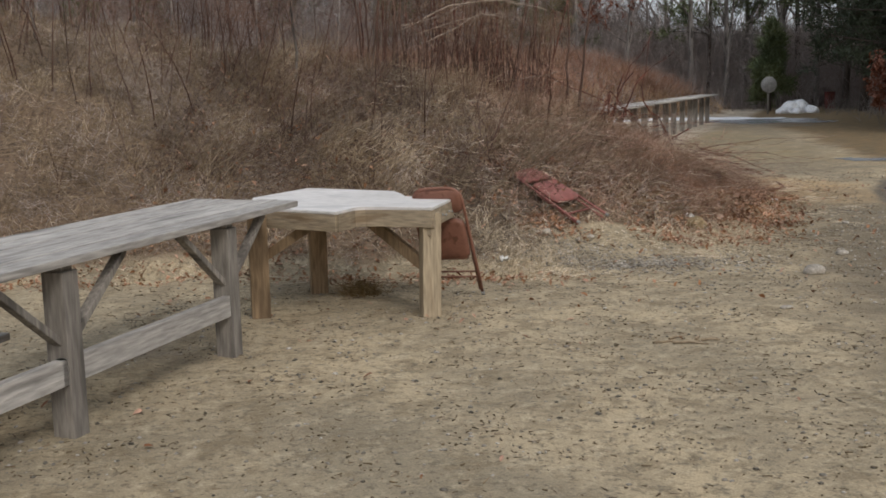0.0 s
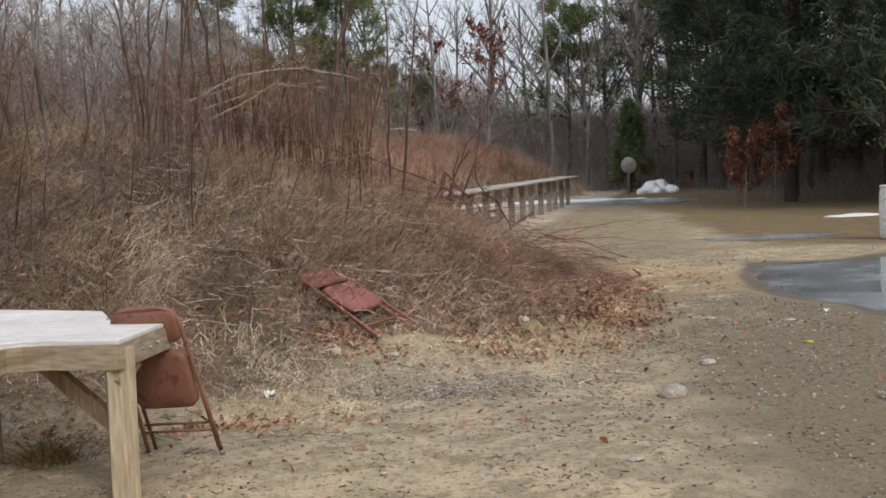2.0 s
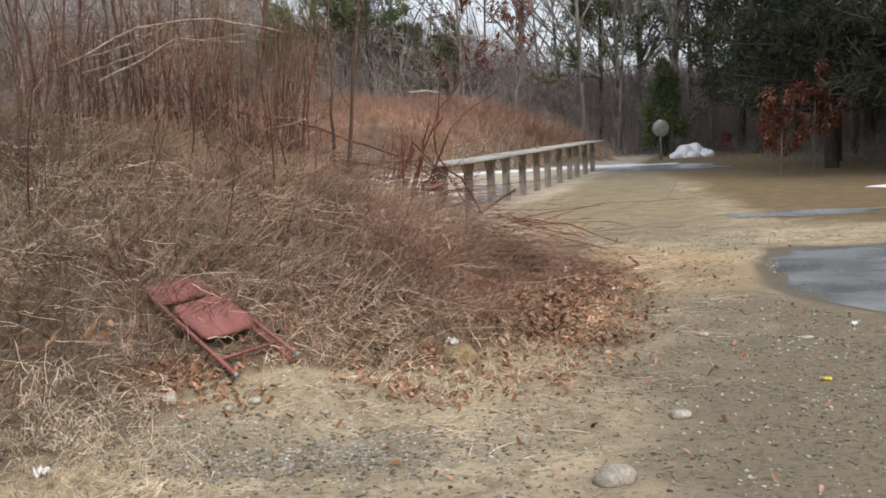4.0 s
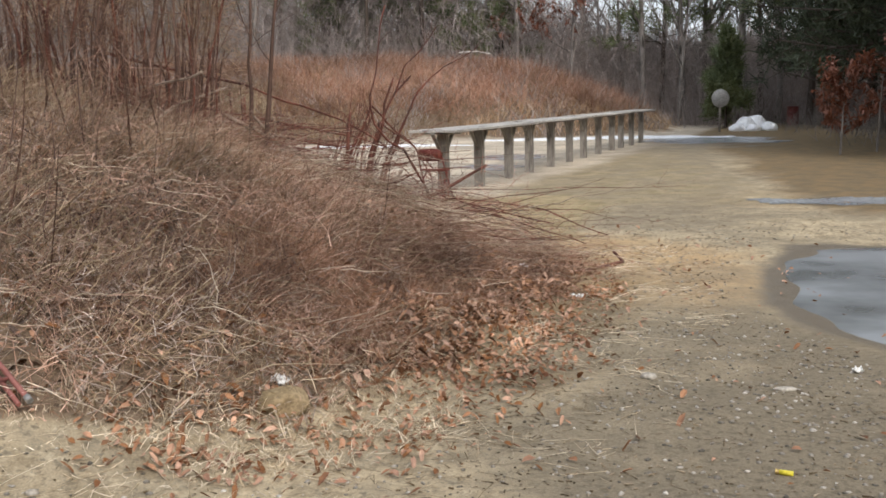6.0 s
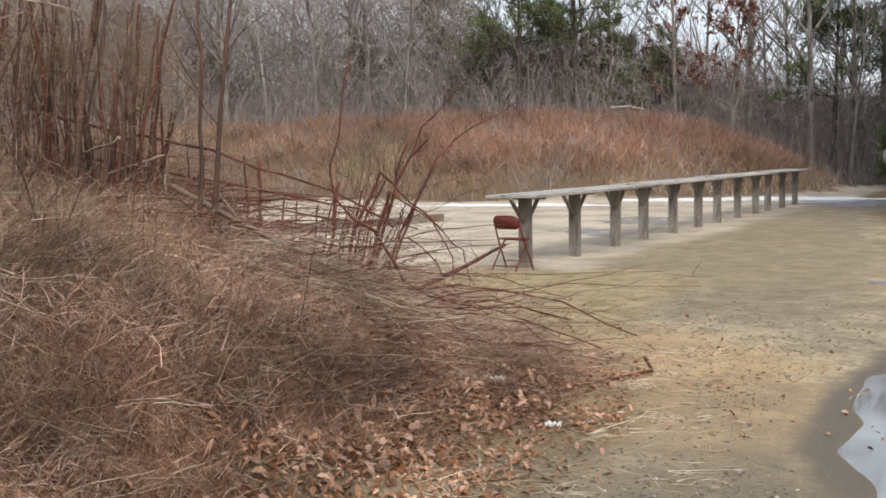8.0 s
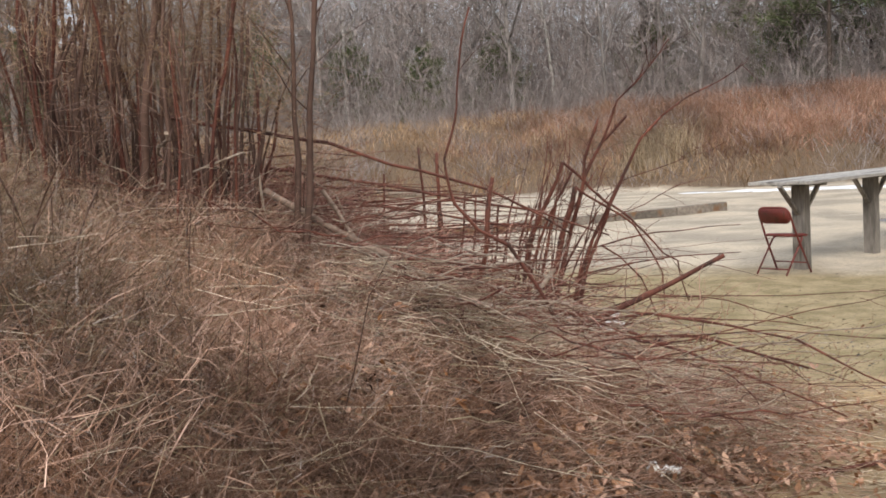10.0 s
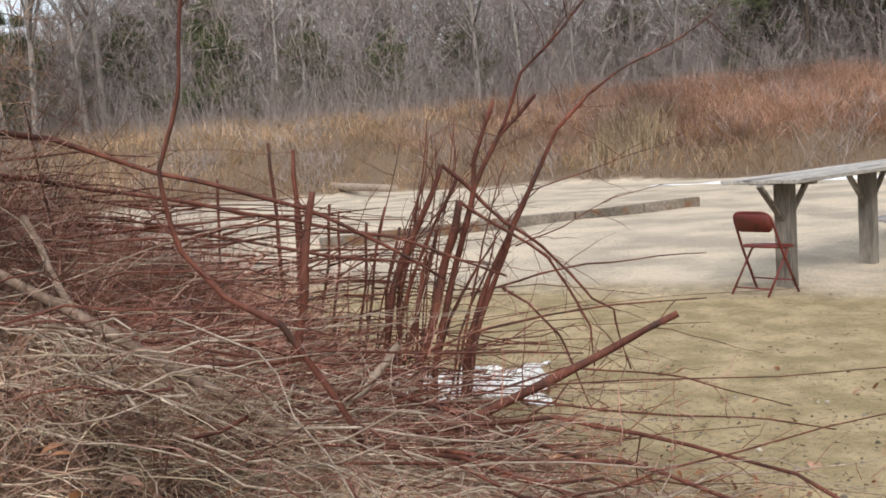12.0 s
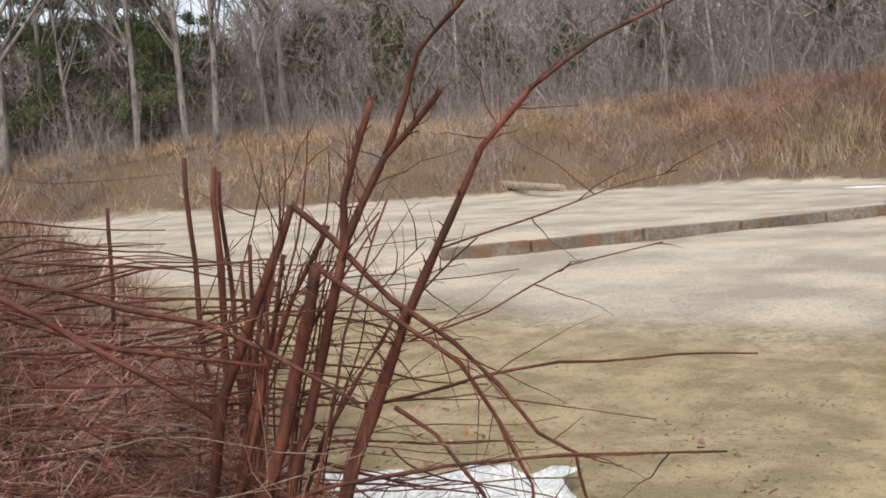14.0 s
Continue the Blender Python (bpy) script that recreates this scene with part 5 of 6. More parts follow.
CANES = [
    (0.019, [(-0.42, 0.5, 0.15), (-0.24, 0.5, 0.94), (-0.1, 0.5, 1.22), (0.03, 0.5, 1.51)]),
    (0.011, [(0.03, 0.5, 1.51), (0.15, 0.5, 1.41), (0.32, 0.5, 1.22), (0.49, 0.5, 1.09), (0.61, 0.5, 0.97), (0.72, 0.5, 0.83), (0.83, 0.5, 0.77), (0.88, 0.5, 0.48)]),
    (0.027, [(-0.2, 0.42, 0.15), (-0.1, 0.45, 0.62), (0.0, 0.45, 0.94), (0.08, 0.45, 1.18), (0.11, 0.45, 1.34)]),
    (0.022, [(-0.12, 0.5, 0.15), (0.0, 0.5, 0.73), (0.11, 0.5, 1.09), (0.19, 0.5, 1.4), (0.32, 0.5, 1.63), (0.51, 0.5, 1.81)]),
    (0.013, [(0.18, 0.5, 1.36), (0.2, 0.49, 1.52), (0.31, 0.48, 1.79)]),
    (0.010, [(0.32, 0.5, 1.63), (0.46, 0.5, 1.92), (0.58, 0.5, 2.04), (0.74, 0.5, 2.22), (0.82, 0.5, 2.33)]),
    (0.021, [(0.0, 0.55, 0.15), (0.11, 0.55, 0.55), (0.24, 0.55, 0.95), (0.36, 0.55, 1.19), (0.47, 0.55, 1.39), (0.61, 0.55, 1.64), (0.76, 0.55, 1.79)]),
    (0.008, [(0.76, 0.55, 1.79), (0.96, 0.55, 1.91), (1.15, 0.55, 2.01), (1.34, 0.55, 2.12)]),
    (0.017, [(0.02, 0.47, 0.15), (0.2, 0.5, 0.76), (0.31, 0.5, 1.06), (0.36, 0.5, 1.2)]),
    (0.012, [(-0.42, 0.6, 0.15), (-0.24, 0.6, 0.69), (-0.14, 0.6, 0.96), (-0.02, 0.6, 1.2), (0.1, 0.6, 1.44)]),
    (0.011, [(-0.2, 0.6, 0.15), (0.06, 0.6, 0.78), (0.18, 0.6, 0.99), (0.29, 0.6, 1.15)]),
    (0.010, [(0.11, 0.45, 1.34), (0.23, 0.45, 1.25), (0.36, 0.45, 1.15), (0.51, 0.45, 1.04), (0.6, 0.45, 0.9), (0.71, 0.45, 0.7), (0.72, 0.45, 0.5)]),
    (0.021, [(-0.68, -0.3, 0.4), (-0.6, -0.3, 0.79), (-0.53, -0.3, 1.1), (-0.46, -0.3, 1.45)]),
    (0.008, [(-0.35, 0.3, 0.6), (0.15, 0.3, 0.74), (0.49, 0.3, 0.8), (0.79, 0.3, 0.83), (1.2, 0.3, 0.83)]),
    (0.012, [(-0.3, 0.75, 0.15), (-0.2, 0.75, 0.8), (-0.1, 0.75, 1.35)]),
    (0.011, [(-0.22, 0.68, 0.15), (-0.12, 0.68, 0.75), (0.0, 0.68, 1.2)]),
    (0.013, [(-0.32, 0.45, 0.15), (-0.2, 0.45, 0.62), (-0.06, 0.45, 1.08)]),
    (0.008, [(0.3, 0.5, 0.9), (0.42, 0.5, 0.82), (0.55, 0.48, 0.66), (0.62, 0.45, 0.5), (0.7, 0.42, 0.3)]),
    (0.007, [(-0.2, -0.1, 0.52), (0.3, -0.3, 0.56), (0.9, -0.45, 0.5), (1.5, -0.5, 0.42)]),
    (0.006, [(0.1, 0.1, 0.5), (0.5, 0.0, 0.62), (1.0, -0.1, 0.55), (1.45, -0.1, 0.4)]),
    (0.004, [(0.36, 0.5, 1.1), (0.6, 0.5, 1.18), (0.85, 0.5, 1.3), (1.1, 0.5, 1.36)]),
    (0.004, [(0.45, 0.55, 1.35), (0.7, 0.55, 1.42), (0.95, 0.55, 1.5), (1.15, 0.55, 1.55)]),
]
for i in range(16):
    a0, f0 = rng.uniform(-0.6, 0.05), rng.uniform(0.3, 0.95)
    k = rng.uniform(0.1, 0.4)
    CANES.append((rng.uniform(0.0035, 0.008), [(a0 - k * 0.3, f0, 0.12), (a0 + k * 0.4, f0, 0.8), (a0 + k * 0.8, f0, 1.15), (a0 + k * 1.5, f0 + 0.05, rng.uniform(1.3, 1.75))]))
for r, pts in CANES:
    r *= 0.95
    path = stem([cane_point(*q) for q in pts], r, r * (0.72 if r > 0.0105 and len(pts) < 6 else 0.4), CANE, canes, "cane")
    if r > 0.0105:
        twig_set(path, 34, 0.015, 0.06, 0.004, CANE, "spur", canes, 0.6)
    if len(pts) > 3:
        twig_set(path, 13 if r > 0.009 else 4, 0.08, 0.36, 0.0024, CANE, "twig", canes)
    else:
        twig_set(path, 2, 0.08, 0.3, 0.0025, CANE, "twig", canes)

stubs = thing("cane_clump", "short broken canes behind the brush pile", "shrub", pose(0, 0, 0))
for x, y, h, r, lean in ((-1.56, 14.98, 1.64, 0.02, 0.06), (-1.73, 14.93, 1.68, 0.016, -0.02), (-1.62, 15.05, 1.62, 0.014, 0.01), (-1.3, 14.9, 1.3, 0.012, 0.1), (-1.05, 14.7, 1.25, 0.01, 0.08), (-1.9, 14.6, 1.5, 0.012, 0.03), (-0.8, 14.6, 1.2, 0.011, 0.1), (-0.55, 14.4, 1.3, 0.01, 0.14), (-0.35, 14.2, 1.2, 0.011, 0.1)):
    stem([(x - lean * 2, y, ground_at(x, y) - 0.05), (x - lean, y, (h + ground_at(x, y)) / 2), (x, y, h)], r, r * 0.7, CANE, stubs, "cane")

pile = thing("brush_pile", "pile of long bare branches fallen over the mound", "brush", pose(0, 0, 0))
BRANCHES = [
    (0.023, 0.016, CANE_GREY, [(-0.9, 12.0, 1.46), (-0.51, 12.1, 1.22), (0.16, 12.28, 0.85), (0.45, 12.36, 0.68)]),
    (0.014, 0.009, CANE_GREY, [(-0.75, 12.3, 1.45), (-0.35, 12.25, 1.0), (-0.1, 12.2, 0.8)]),
    (0.015, 0.010, CANE_GREY, [(-0.5, 11.85, 1.12), (-0.1, 12.0, 0.92), (0.3, 12.1, 0.72)]),
    (0.020, 0.013, CANE_PALE, [(0.2, 12.35, 0.62), (0.42, 12.75, 0.75), (0.5, 12.9, 0.9)]),
    (0.022, 0.014, CANE, [(0.3, 13.0, 0.4), (0.75, 13.4, 0.62), (1.23, 13.75, 0.88)]),
    (0.013, 0.007, CANE, [(-1.9, 11.9, 2.0), (-0.9, 12.6, 1.72), (-0.1, 13.2, 1.38), (0.35, 13.5, 1.05)]),
    (0.012, 0.006, CANE, [(-2.4, 12.6, 1.75), (-1.2, 13.4, 1.45), (-0.1, 13.8, 1.2), (0.4, 13.9, 1.0)]),
    (0.014, 0.006, CANE, [(-2.0, 13.0, 1.4), (-1.0, 13.5, 1.25), (0.0, 13.9, 1.05)]),
    (0.016, 0.008, CANE, [(-1.6, 12.2, 1.25), (-0.6, 12.9, 0.95), (0.3, 13.2, 0.62), (1.0, 13.3, 0.42)]),
    (0.012, 0.005, CANE_PALE, [(-0.83, 11.15, 1.8), (-1.4, 11.6, 1.72), (-2.0, 12.3, 1.7)]),
    (0.010, 0.005, CANE_PALE, [(-0.99, 12.06, 1.58), (-0.97, 12.08, 1.1)]),
    (0.010, 0.005, CANE_PALE, [(-1.5, 11.4, 1.25), (-1.15, 11.5, 1.55), (-0.8, 11.7, 1.7)]),
    (0.012, 0.006, CANE, [(-0.2, 12.4, 0.7), (0.6, 12.8, 0.55), (1.3, 13.0, 0.5), (1.9, 12.95, 0.38)]),
    (0.010, 0.004, CANE, [(0.2, 12.9, 0.5), (1.0, 13.1, 0.62), (1.8, 13.1, 0.5), (2.4, 13.0, 0.25)]),
    (0.010, 0.004, CANE, [(0.1, 12.7, 0.55), (0.9, 12.6, 0.6), (1.7, 12.6, 0.4), (2.2, 12.5, 0.22)]),
    (0.009, 0.004, CANE_PALE, [(-0.3, 12.0, 0.85), (0.5, 12.3, 0.72), (1.2, 12.5, 0.5)]),
    (0.011, 0.005, CANE, [cane_point(-0.25, -1.5, 0.75), cane_point(-0.45, -1.5, 1.12), cane_point(-0.6, -1.5, 1.21), cane_point(-0.7, -1.5, 1.35), cane_point(-0.75, -1.5, 1.58), cane_point(-0.7, -1.5, 1.9), cane_point(-0.58, -1.5, 2.35)]),
    (0.010, 0.005, CANE_PALE, [(-0.4, 12.2, 0.9), (0.1, 12.9, 0.62), (0.4, 13.3, 0.55)]),
    (0.014, 0.006, CANE_PALE, [(-2.9, 10.5, 2.35), (-2.2, 10.6, 2.68), (-1.5, 10.7, 2.74), (-0.9, 10.9, 2.6)]),
    (0.012, 0.005, CANE_PALE, [(-2.8, 10.7, 2.3), (-2.1, 10.8, 2.5), (-1.3, 10.9, 2.62)]),
    (0.010, 0.004, CANE_PALE, [(-2.5, 10.4, 2.2), (-1.8, 10.5, 2.55), (-1.2, 10.5, 2.5)]),
    (0.010, 0.004, CANE_PALE, [(-2.9, 10.9, 2.45), (-2.3, 10.9, 2.6), (-1.8, 11.0, 2.85)]),
]
for r0, r1, mat, pts in BRANCHES:
    path = stem(pts, r0, r1, mat, pile, "branch", 0.05)
    twig_set(path, 6, 0.1, 0.5, 0.0028, mat, "twig", pile, 0.05)
n = 900
base = scatter(n, -2.6, 2.0, 11.6, 14.9, lambda X, Y: smooth(0.3, 0.9, brushy(X, Y)))
P = rooted(base)
P[:, 2] += rng.uniform(0.03, 0.42, n)
turn = rng.normal(0.35, 0.45, n) + np.where(rng.random(n) < 0.3, math.pi, 0)
tangle("pile_twigs", 15000, -2.6, 0.6, 12.3, 15.4, lambda X, Y: smooth(-0.1, 0.6, inside(MOUND, X, Y)), 0.12, 0.5, 0.0024, 0.5, 0.55, TWIG_WINE, "dense wine-red twigs under the fallen branches", segs=3, sides=3)
k = 330
D = unit(np.column_stack([np.cos(turn), np.sin(turn), rng.normal(-0.03, 0.25, n)]))
L, R, B = rng.uniform(0.3, 1.15, n), rng.uniform(0.002, 0.007, n), droop(n, 0.08, 0.5)
stuff("loose_branches", strand_mesh("loose_branches", P[:k], D[:k], L[:k], R[:k], B[:k], CANE, 7, 5, 0.3, 0.022), "tangle of thin red-brown branches on the pile", "branches")
stuff("loose_branches", strand_mesh("loose_branches", P[k:], D[k:], L[k:], R[k:] * 0.8, B[k:], CANE_PALE, 7, 5, 0.3, 0.022), "tangle of thin bleached branches on the pile", "branches")
w = 240
sb = scatter(w, -2.6, 0.1, 13.0, 15.2, lambda X, Y: smooth(-0.1, 0.4, inside(MOUND, X, Y)))
SP = rooted(sb)
SP[:, 2] += rng.uniform(0.05, 0.85, w)
turn = rng.normal(0.55, 0.35, w) + np.where(rng.random(w) < 0.5, math.pi, 0)
SD = unit(np.column_stack([np.cos(turn), np.sin(turn), rng.normal(-0.02, 0.12, w)]))
for root, way, length, r in zip(SP, SD, rng.uniform(0.5, 1.5, w), rng.uniform(0.0025, 0.0085, w)):
    sag = np.array([rng.normal(0, 0.1), rng.normal(0, 0.1), -0.04]) * length
    stem([root, root + way * length * 0.5 - sag, root + way * length], r, r * 0.35, CANE, pile, "branch", 0.07, 5)
i = np.repeat(np.arange(n), 7)
m = len(i)
at_t = rng.uniform(0.2, 1.0, m)
spurs = along(P[i], D[i], L[i], B[i], at_t)
stuff("branch_spurs", strand_mesh("branch_spurs", spurs, unit(D[i] * 0.7 + rng.normal(0, 0.6, (m, 3)) + np.array([0, 0, 0.25])), rng.uniform(0.04, 0.24, m), rng.uniform(0.001, 0.0024, m), rng.normal(0, 0.2, (m, 3)), TWIG_WINE, 4, 3, 0.4, 0.03), "short knotty side twigs on the fallen branches", "twigs")


def sapling(x, y, h, r, lean, mat, label, fork=0):
    ob = thing("sapling", label, "sapling", pose(0, 0, 0), "bare saplings on the mound")
    z = ground_at(x, y)
    path = stem([(x, y, z - 0.06), (x + lean[0] * 0.4, y + lean[1] * 0.4, z + h * 0.45), (x + lean[0], y + lean[1], z + h)], r, r * 0.4, mat, ob, "trunk", 0.05, 8)
    twig_set(path, 5 + int(h * 2), 0.2, 0.9, r * 0.22, mat, "twig", ob, 0.5)
    for i in range(fork):
        p = path[5 + i]
        q = (p.x + rng.normal(0, 0.25), p.y + rng.normal(0, 0.25), p.z + h * 0.5)
        stem([p, q], r * 0.6, r * 0.25, mat, ob, "limb", 0.05)


sapling(-0.72, 12.0, 2.6, 0.019, (0.13, 0.02), STALK, "straight thin bare sapling on the mound")
sapling(-0.56, 11.88, 2.7, 0.022, (0.32, 0.05), STALK, "thin bare sapling leaning slightly on the mound")
sapling(-1.5, 11.5, 2.8, 0.028, (0.5, 0.2), STALK, "bare sapling leaning over the mound", 1)
for i in range(16):
    x, y = -2.6 + rng.uniform(-1.0, 1.1), 12.0 + rng.uniform(-0.9, 1.1)
    sapling(x, y, rng.uniform(1.5, 3.0), rng.uniform(0.012, 0.024), (rng.normal(0, 0.3), rng.normal(0, 0.2)), STALK, "dark bare sapling in a thicket on the mound", i % 2)
for i in range(26):
    x, y = rng.uniform(-11, -3), rng.uniform(9.5, 13.6)
    sapling(x, y, rng.uniform(2.0, 4.2), rng.uniform(0.012, 0.03), (rng.normal(0, 0.25), rng.normal(0, 0.2)), STALK if i % 3 else BARK, "slim bare sapling growing on the mound", i % 2)


def thicket_shrub(x, y, count, spread):
    """A shrub of many thick dark stems that fan out slightly, under a haze of dry twig heads."""
    ob = thing("thicket_shrub", "dense shrub of dark stems with dry tan twig heads", "shrub", pose(0, 0, 0), "shrubs in the thicket on the mound")
    tops = []
    for i in range(count):
        bx, by = x + rng.normal(0, spread), y + rng.normal(0, spread)
        z = ground_at(bx, by)
        h, lx = rng.uniform(1.0, 1.75), rng.normal(0.05, 0.16)
        ly = rng.normal(0, 0.12)
        r = rng.uniform(0.008, 0.019)
        path = stem([(bx, by, z - 0.06), (bx + lx * 0.35, by + ly * 0.4, z + h * 0.5), (bx + lx, by + ly, z + h)], r, r * 0.55, STALK if i % 3 else CANE, ob, "stem", 0.05, 6)
        tops += path[7:]
    pts = np.array([tuple(p) for p in tops])
    n = count * 48
    c = pts[rng.integers(0, len(pts), n)] + rng.normal(0, 0.11, (n, 3)) + np.array([0.04, 0, 0.1])
    d = unit(rng.normal(0, 0.7, (n, 3)) + np.array([0.45, 0, 0.15]))
    tagged(part_mesh("twig_haze", strand_mesh("twig_haze", c, d, rng.uniform(0.08, 0.34, n), rng.uniform(0.001, 0.0022, n), rng.normal(0, 0.25, (n, 3)) + np.array([0, 0, -0.15]), TWIG_TAN, 3, 3), ob), kind="stuff")


for x, y, count, spread in ((-1.62, 11.7, 16, 0.13), (-1.25, 11.9, 18, 0.13), (-1.0, 11.55, 9, 0.12), (-2.1, 11.55, 14, 0.16), (-2.6, 12.0, 14, 0.2), (-1.9, 12.5, 10, 0.2), (-3.3, 11.6, 12, 0.25)):
    thicket_shrub(x, y, count, spread)


# ---- brush on the far bank ----
def bank(X, Y):
    return smooth(0, 1.0, inside(BERM, X, Y)) * (0.5 + 0.5 * (ripple(X, Y, 5, 1) > -0.3))


def far_brush(name, count, per, lo, hi, width, mat, label, weight, lean=0.16):
    pts = clumped(scatter(count, -50, 9, 30, 66, weight), per, 0.3)
    return blades(name, pts, lo, hi, width, lean, 0.12, mat, label, "brush", segs=2, sides=2)


far_brush("bank_grass", 9000, 7, 0.25, 0.8, 0.013, BANK_GRASS, "tall tawny dead grass covering the far bank", bank, 0.4)
far_brush("bank_brush", 6000, 9, 0.3, 1.3, 0.011, BANK_TWIG, "red-brown brush covering the far bank", lambda X, Y: bank(X, Y) * smooth(1.5, 4, inside(BERM, X, Y)) * smooth(-26, -6, X), 0.6)
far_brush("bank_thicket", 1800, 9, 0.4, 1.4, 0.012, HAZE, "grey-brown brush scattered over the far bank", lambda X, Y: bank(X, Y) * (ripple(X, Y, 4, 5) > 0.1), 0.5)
far_brush("pale_reeds", 150, 9, 0.7, 1.7, 0.012, GRASS, "pale dead reeds standing on the far bank", lambda X, Y: bank(X, Y) * (np.hypot((X + 11.0) / 1.2, (Y - 46) / 1.5) < 1), 0.1)


# ---- trees ----
def grow(P, D, L, R, B, per, t0, t1, angle, frac, rfrac, rise):
    """Child branches on parent strands."""
    i = np.repeat(np.arange(len(P)), per)
    n = len(i)
    t = rng.uniform(t0, t1, n)
    at_p = along(P[i], D[i], L[i], B[i], t)
    tang = unit(D[i] + B[i] * 2 * t[:, None])
    q = unit(np.cross(tang, rng.normal(0, 1, (n, 3))))
    ang = rng.normal(angle, angle * 0.25, n)[:, None]
    d = unit(tang * np.cos(ang) + q * np.sin(ang) + np.array([0, 0, rise]))
    return at_p, d, L[i] * frac * rng.uniform(0.6, 1.2, n) * (1.15 - 0.6 * t), R[i] * rfrac * (1.1 - 0.6 * t), rng.normal(0, 0.12, (n, 3)) + np.array([0, 0, 0.06])


def bare_tree(h, r, mat, label, seed):
    """A leafless tree: trunk with main limbs, and a crown of three orders of branches."""
    ob = thing("bare_tree", label, "tree", group="bare trees round the pit")
    P, D = np.zeros((1, 3)), unit(np.array([[rng.normal(0, 0.06), rng.normal(0, 0.06), 1.0]]))
    L, R, B = np.array([h]), np.array([r]), np.array([[rng.normal(0, 0.06), rng.normal(0, 0.06), 0.0]])
    part_mesh("trunk", strand_mesh("trunk", P, D, L, R, B, mat, 10, 9, 0.2), ob)
    lv = grow(P, D, L, R, B, 11, 0.28, 0.95, 0.75, 0.42, 0.5, 0.25)
    tagged(part_mesh("branchwork", strand_mesh("limbs", *lv, mat, 5, 5, 0.25), ob), kind="stuff")
    l2 = grow(*lv, 7, 0.25, 1.0, 0.65, 0.5, 0.45, 0.2)
    l3 = grow(*l2, 6, 0.2, 1.0, 0.6, 0.5, 0.5, 0.15)
    both = [np.concatenate([a, b]) for a, b in zip(l2, l3)]
    both[3] = np.maximum(both[3], 0.012)
    tagged(part_mesh("crown", strand_mesh("crown", *both, mat, 3, 3, 0.3), ob), kind="stuff")
    return ob


def pine(h, r, mat, label, low=0.35, wide=0.24, dense=1.0):
    """A pine: trunk, whorled branches and a ragged crown of needle sprays."""
    ob = thing("pine_tree", label, "tree", group="pines round the pit")
    P, D = np.zeros((1, 3)), unit(np.array([[rng.normal(0, 0.03), rng.normal(0, 0.03), 1.0]]))
    L, R, B = np.array([h]), np.array([r]), np.array([[rng.normal(0, 0.03), rng.normal(0, 0.03), 0.0]])
    part_mesh("trunk", strand_mesh("trunk", P, D, L, R, B, BARK_DARK, 8, 9, 0.15), ob)
    n = int(54 * dense)
    t = np.sort(rng.uniform(low, 0.99, n))
    at_p = along(np.repeat(P, n, 0), np.repeat(D, n, 0), np.repeat(L, n), np.repeat(B, n, 0), t)
    a = rng.uniform(0, 6.28, n)
    bl = h * wide * (1.12 - t) ** 0.7 * rng.uniform(0.55, 1.15, n) / (1.12 - low) ** 0.7
    d = unit(np.column_stack([np.cos(a), np.sin(a), rng.normal(0.12, 0.18, n) + 0.3 * t]))
    bends = np.column_stack([np.zeros(n), np.zeros(n), rng.normal(0.02, 0.1, n)])
    lv = (at_p, d, bl, np.maximum(r * 0.28 * (1.1 - t), 0.015), bends)
    l2 = grow(*lv, 8, 0.25, 1.0, 0.7, 0.42, 0.5, 0.08)
    tagged(part_mesh("branchwork", strand_mesh("limbs", *[np.concatenate([p, q]) for p, q in zip(lv, l2)], BARK_DARK, 3, 4, 0.3), ob), kind="stuff")
    k = int(26)
    i = np.repeat(np.arange(len(l2[0])), k)
    m = len(i)
    tt = rng.uniform(0.45, 1.05, m)
    c = along(l2[0][i], l2[1][i], l2[2][i], l2[4][i], tt) + rng.normal(0, 0.13, (m, 3))
    nd = unit(l2[1][i] * 0.5 + rng.normal(0, 0.75, (m, 3)) + np.array([0, 0, 0.25]))
    tagged(part_mesh("foliage", strand_mesh("needles", c, nd, rng.uniform(0.2, 0.46, m), np.full(m, 0.026), np.zeros((m, 3)), mat, 1, 2, 0.4), ob), kind="stuff")
    return ob


def leafy_oak(h, label, x, y):
    """A small oak that keeps its withered leaves."""
    ob = thing("young_oak", label, "tree", pose(x, y, ground_at(x, y)), "young oaks with withered leaves")
    P, D = np.zeros((1, 3)), np.array([[0.03, 0.0, 1.0]])
    L, R, B = np.array([h]), np.array([h * 0.013]), np.array([[0.03, 0.02, 0.0]])
    part_mesh("trunk", strand_mesh("trunk", P, D, L, R, B, BARK, 6, 7, 0.25), ob)
    lv = grow(P, D, L, R, B, 16, 0.15, 0.98, 0.95, 0.42, 0.4, 0.15)
    l2 = grow(*lv, 6, 0.2, 1.0, 0.7, 0.5, 0.5, 0.1)
    tagged(part_mesh("branchwork", strand_mesh("limbs", *[np.concatenate([p, q]) for p, q in zip(lv, l2)], BARK, 3, 4, 0.3), ob), kind="stuff")
    i = np.repeat(np.arange(len(l2[0])), 16 if h < 5 else 14)
    c = along(l2[0][i], l2[1][i], l2[2][i], l2[4][i], rng.uniform(0.1, 1, len(i))) + rng.normal(0, 0.06, (len(i), 3))
    tagged(part_mesh("foliage", leaf_mesh("leaves", c, 0.04 if h < 5 else 0.06, 0.075 if h < 5 else 0.12, LEAF_RED, 0, 0.9), ob), kind="stuff")
    return ob


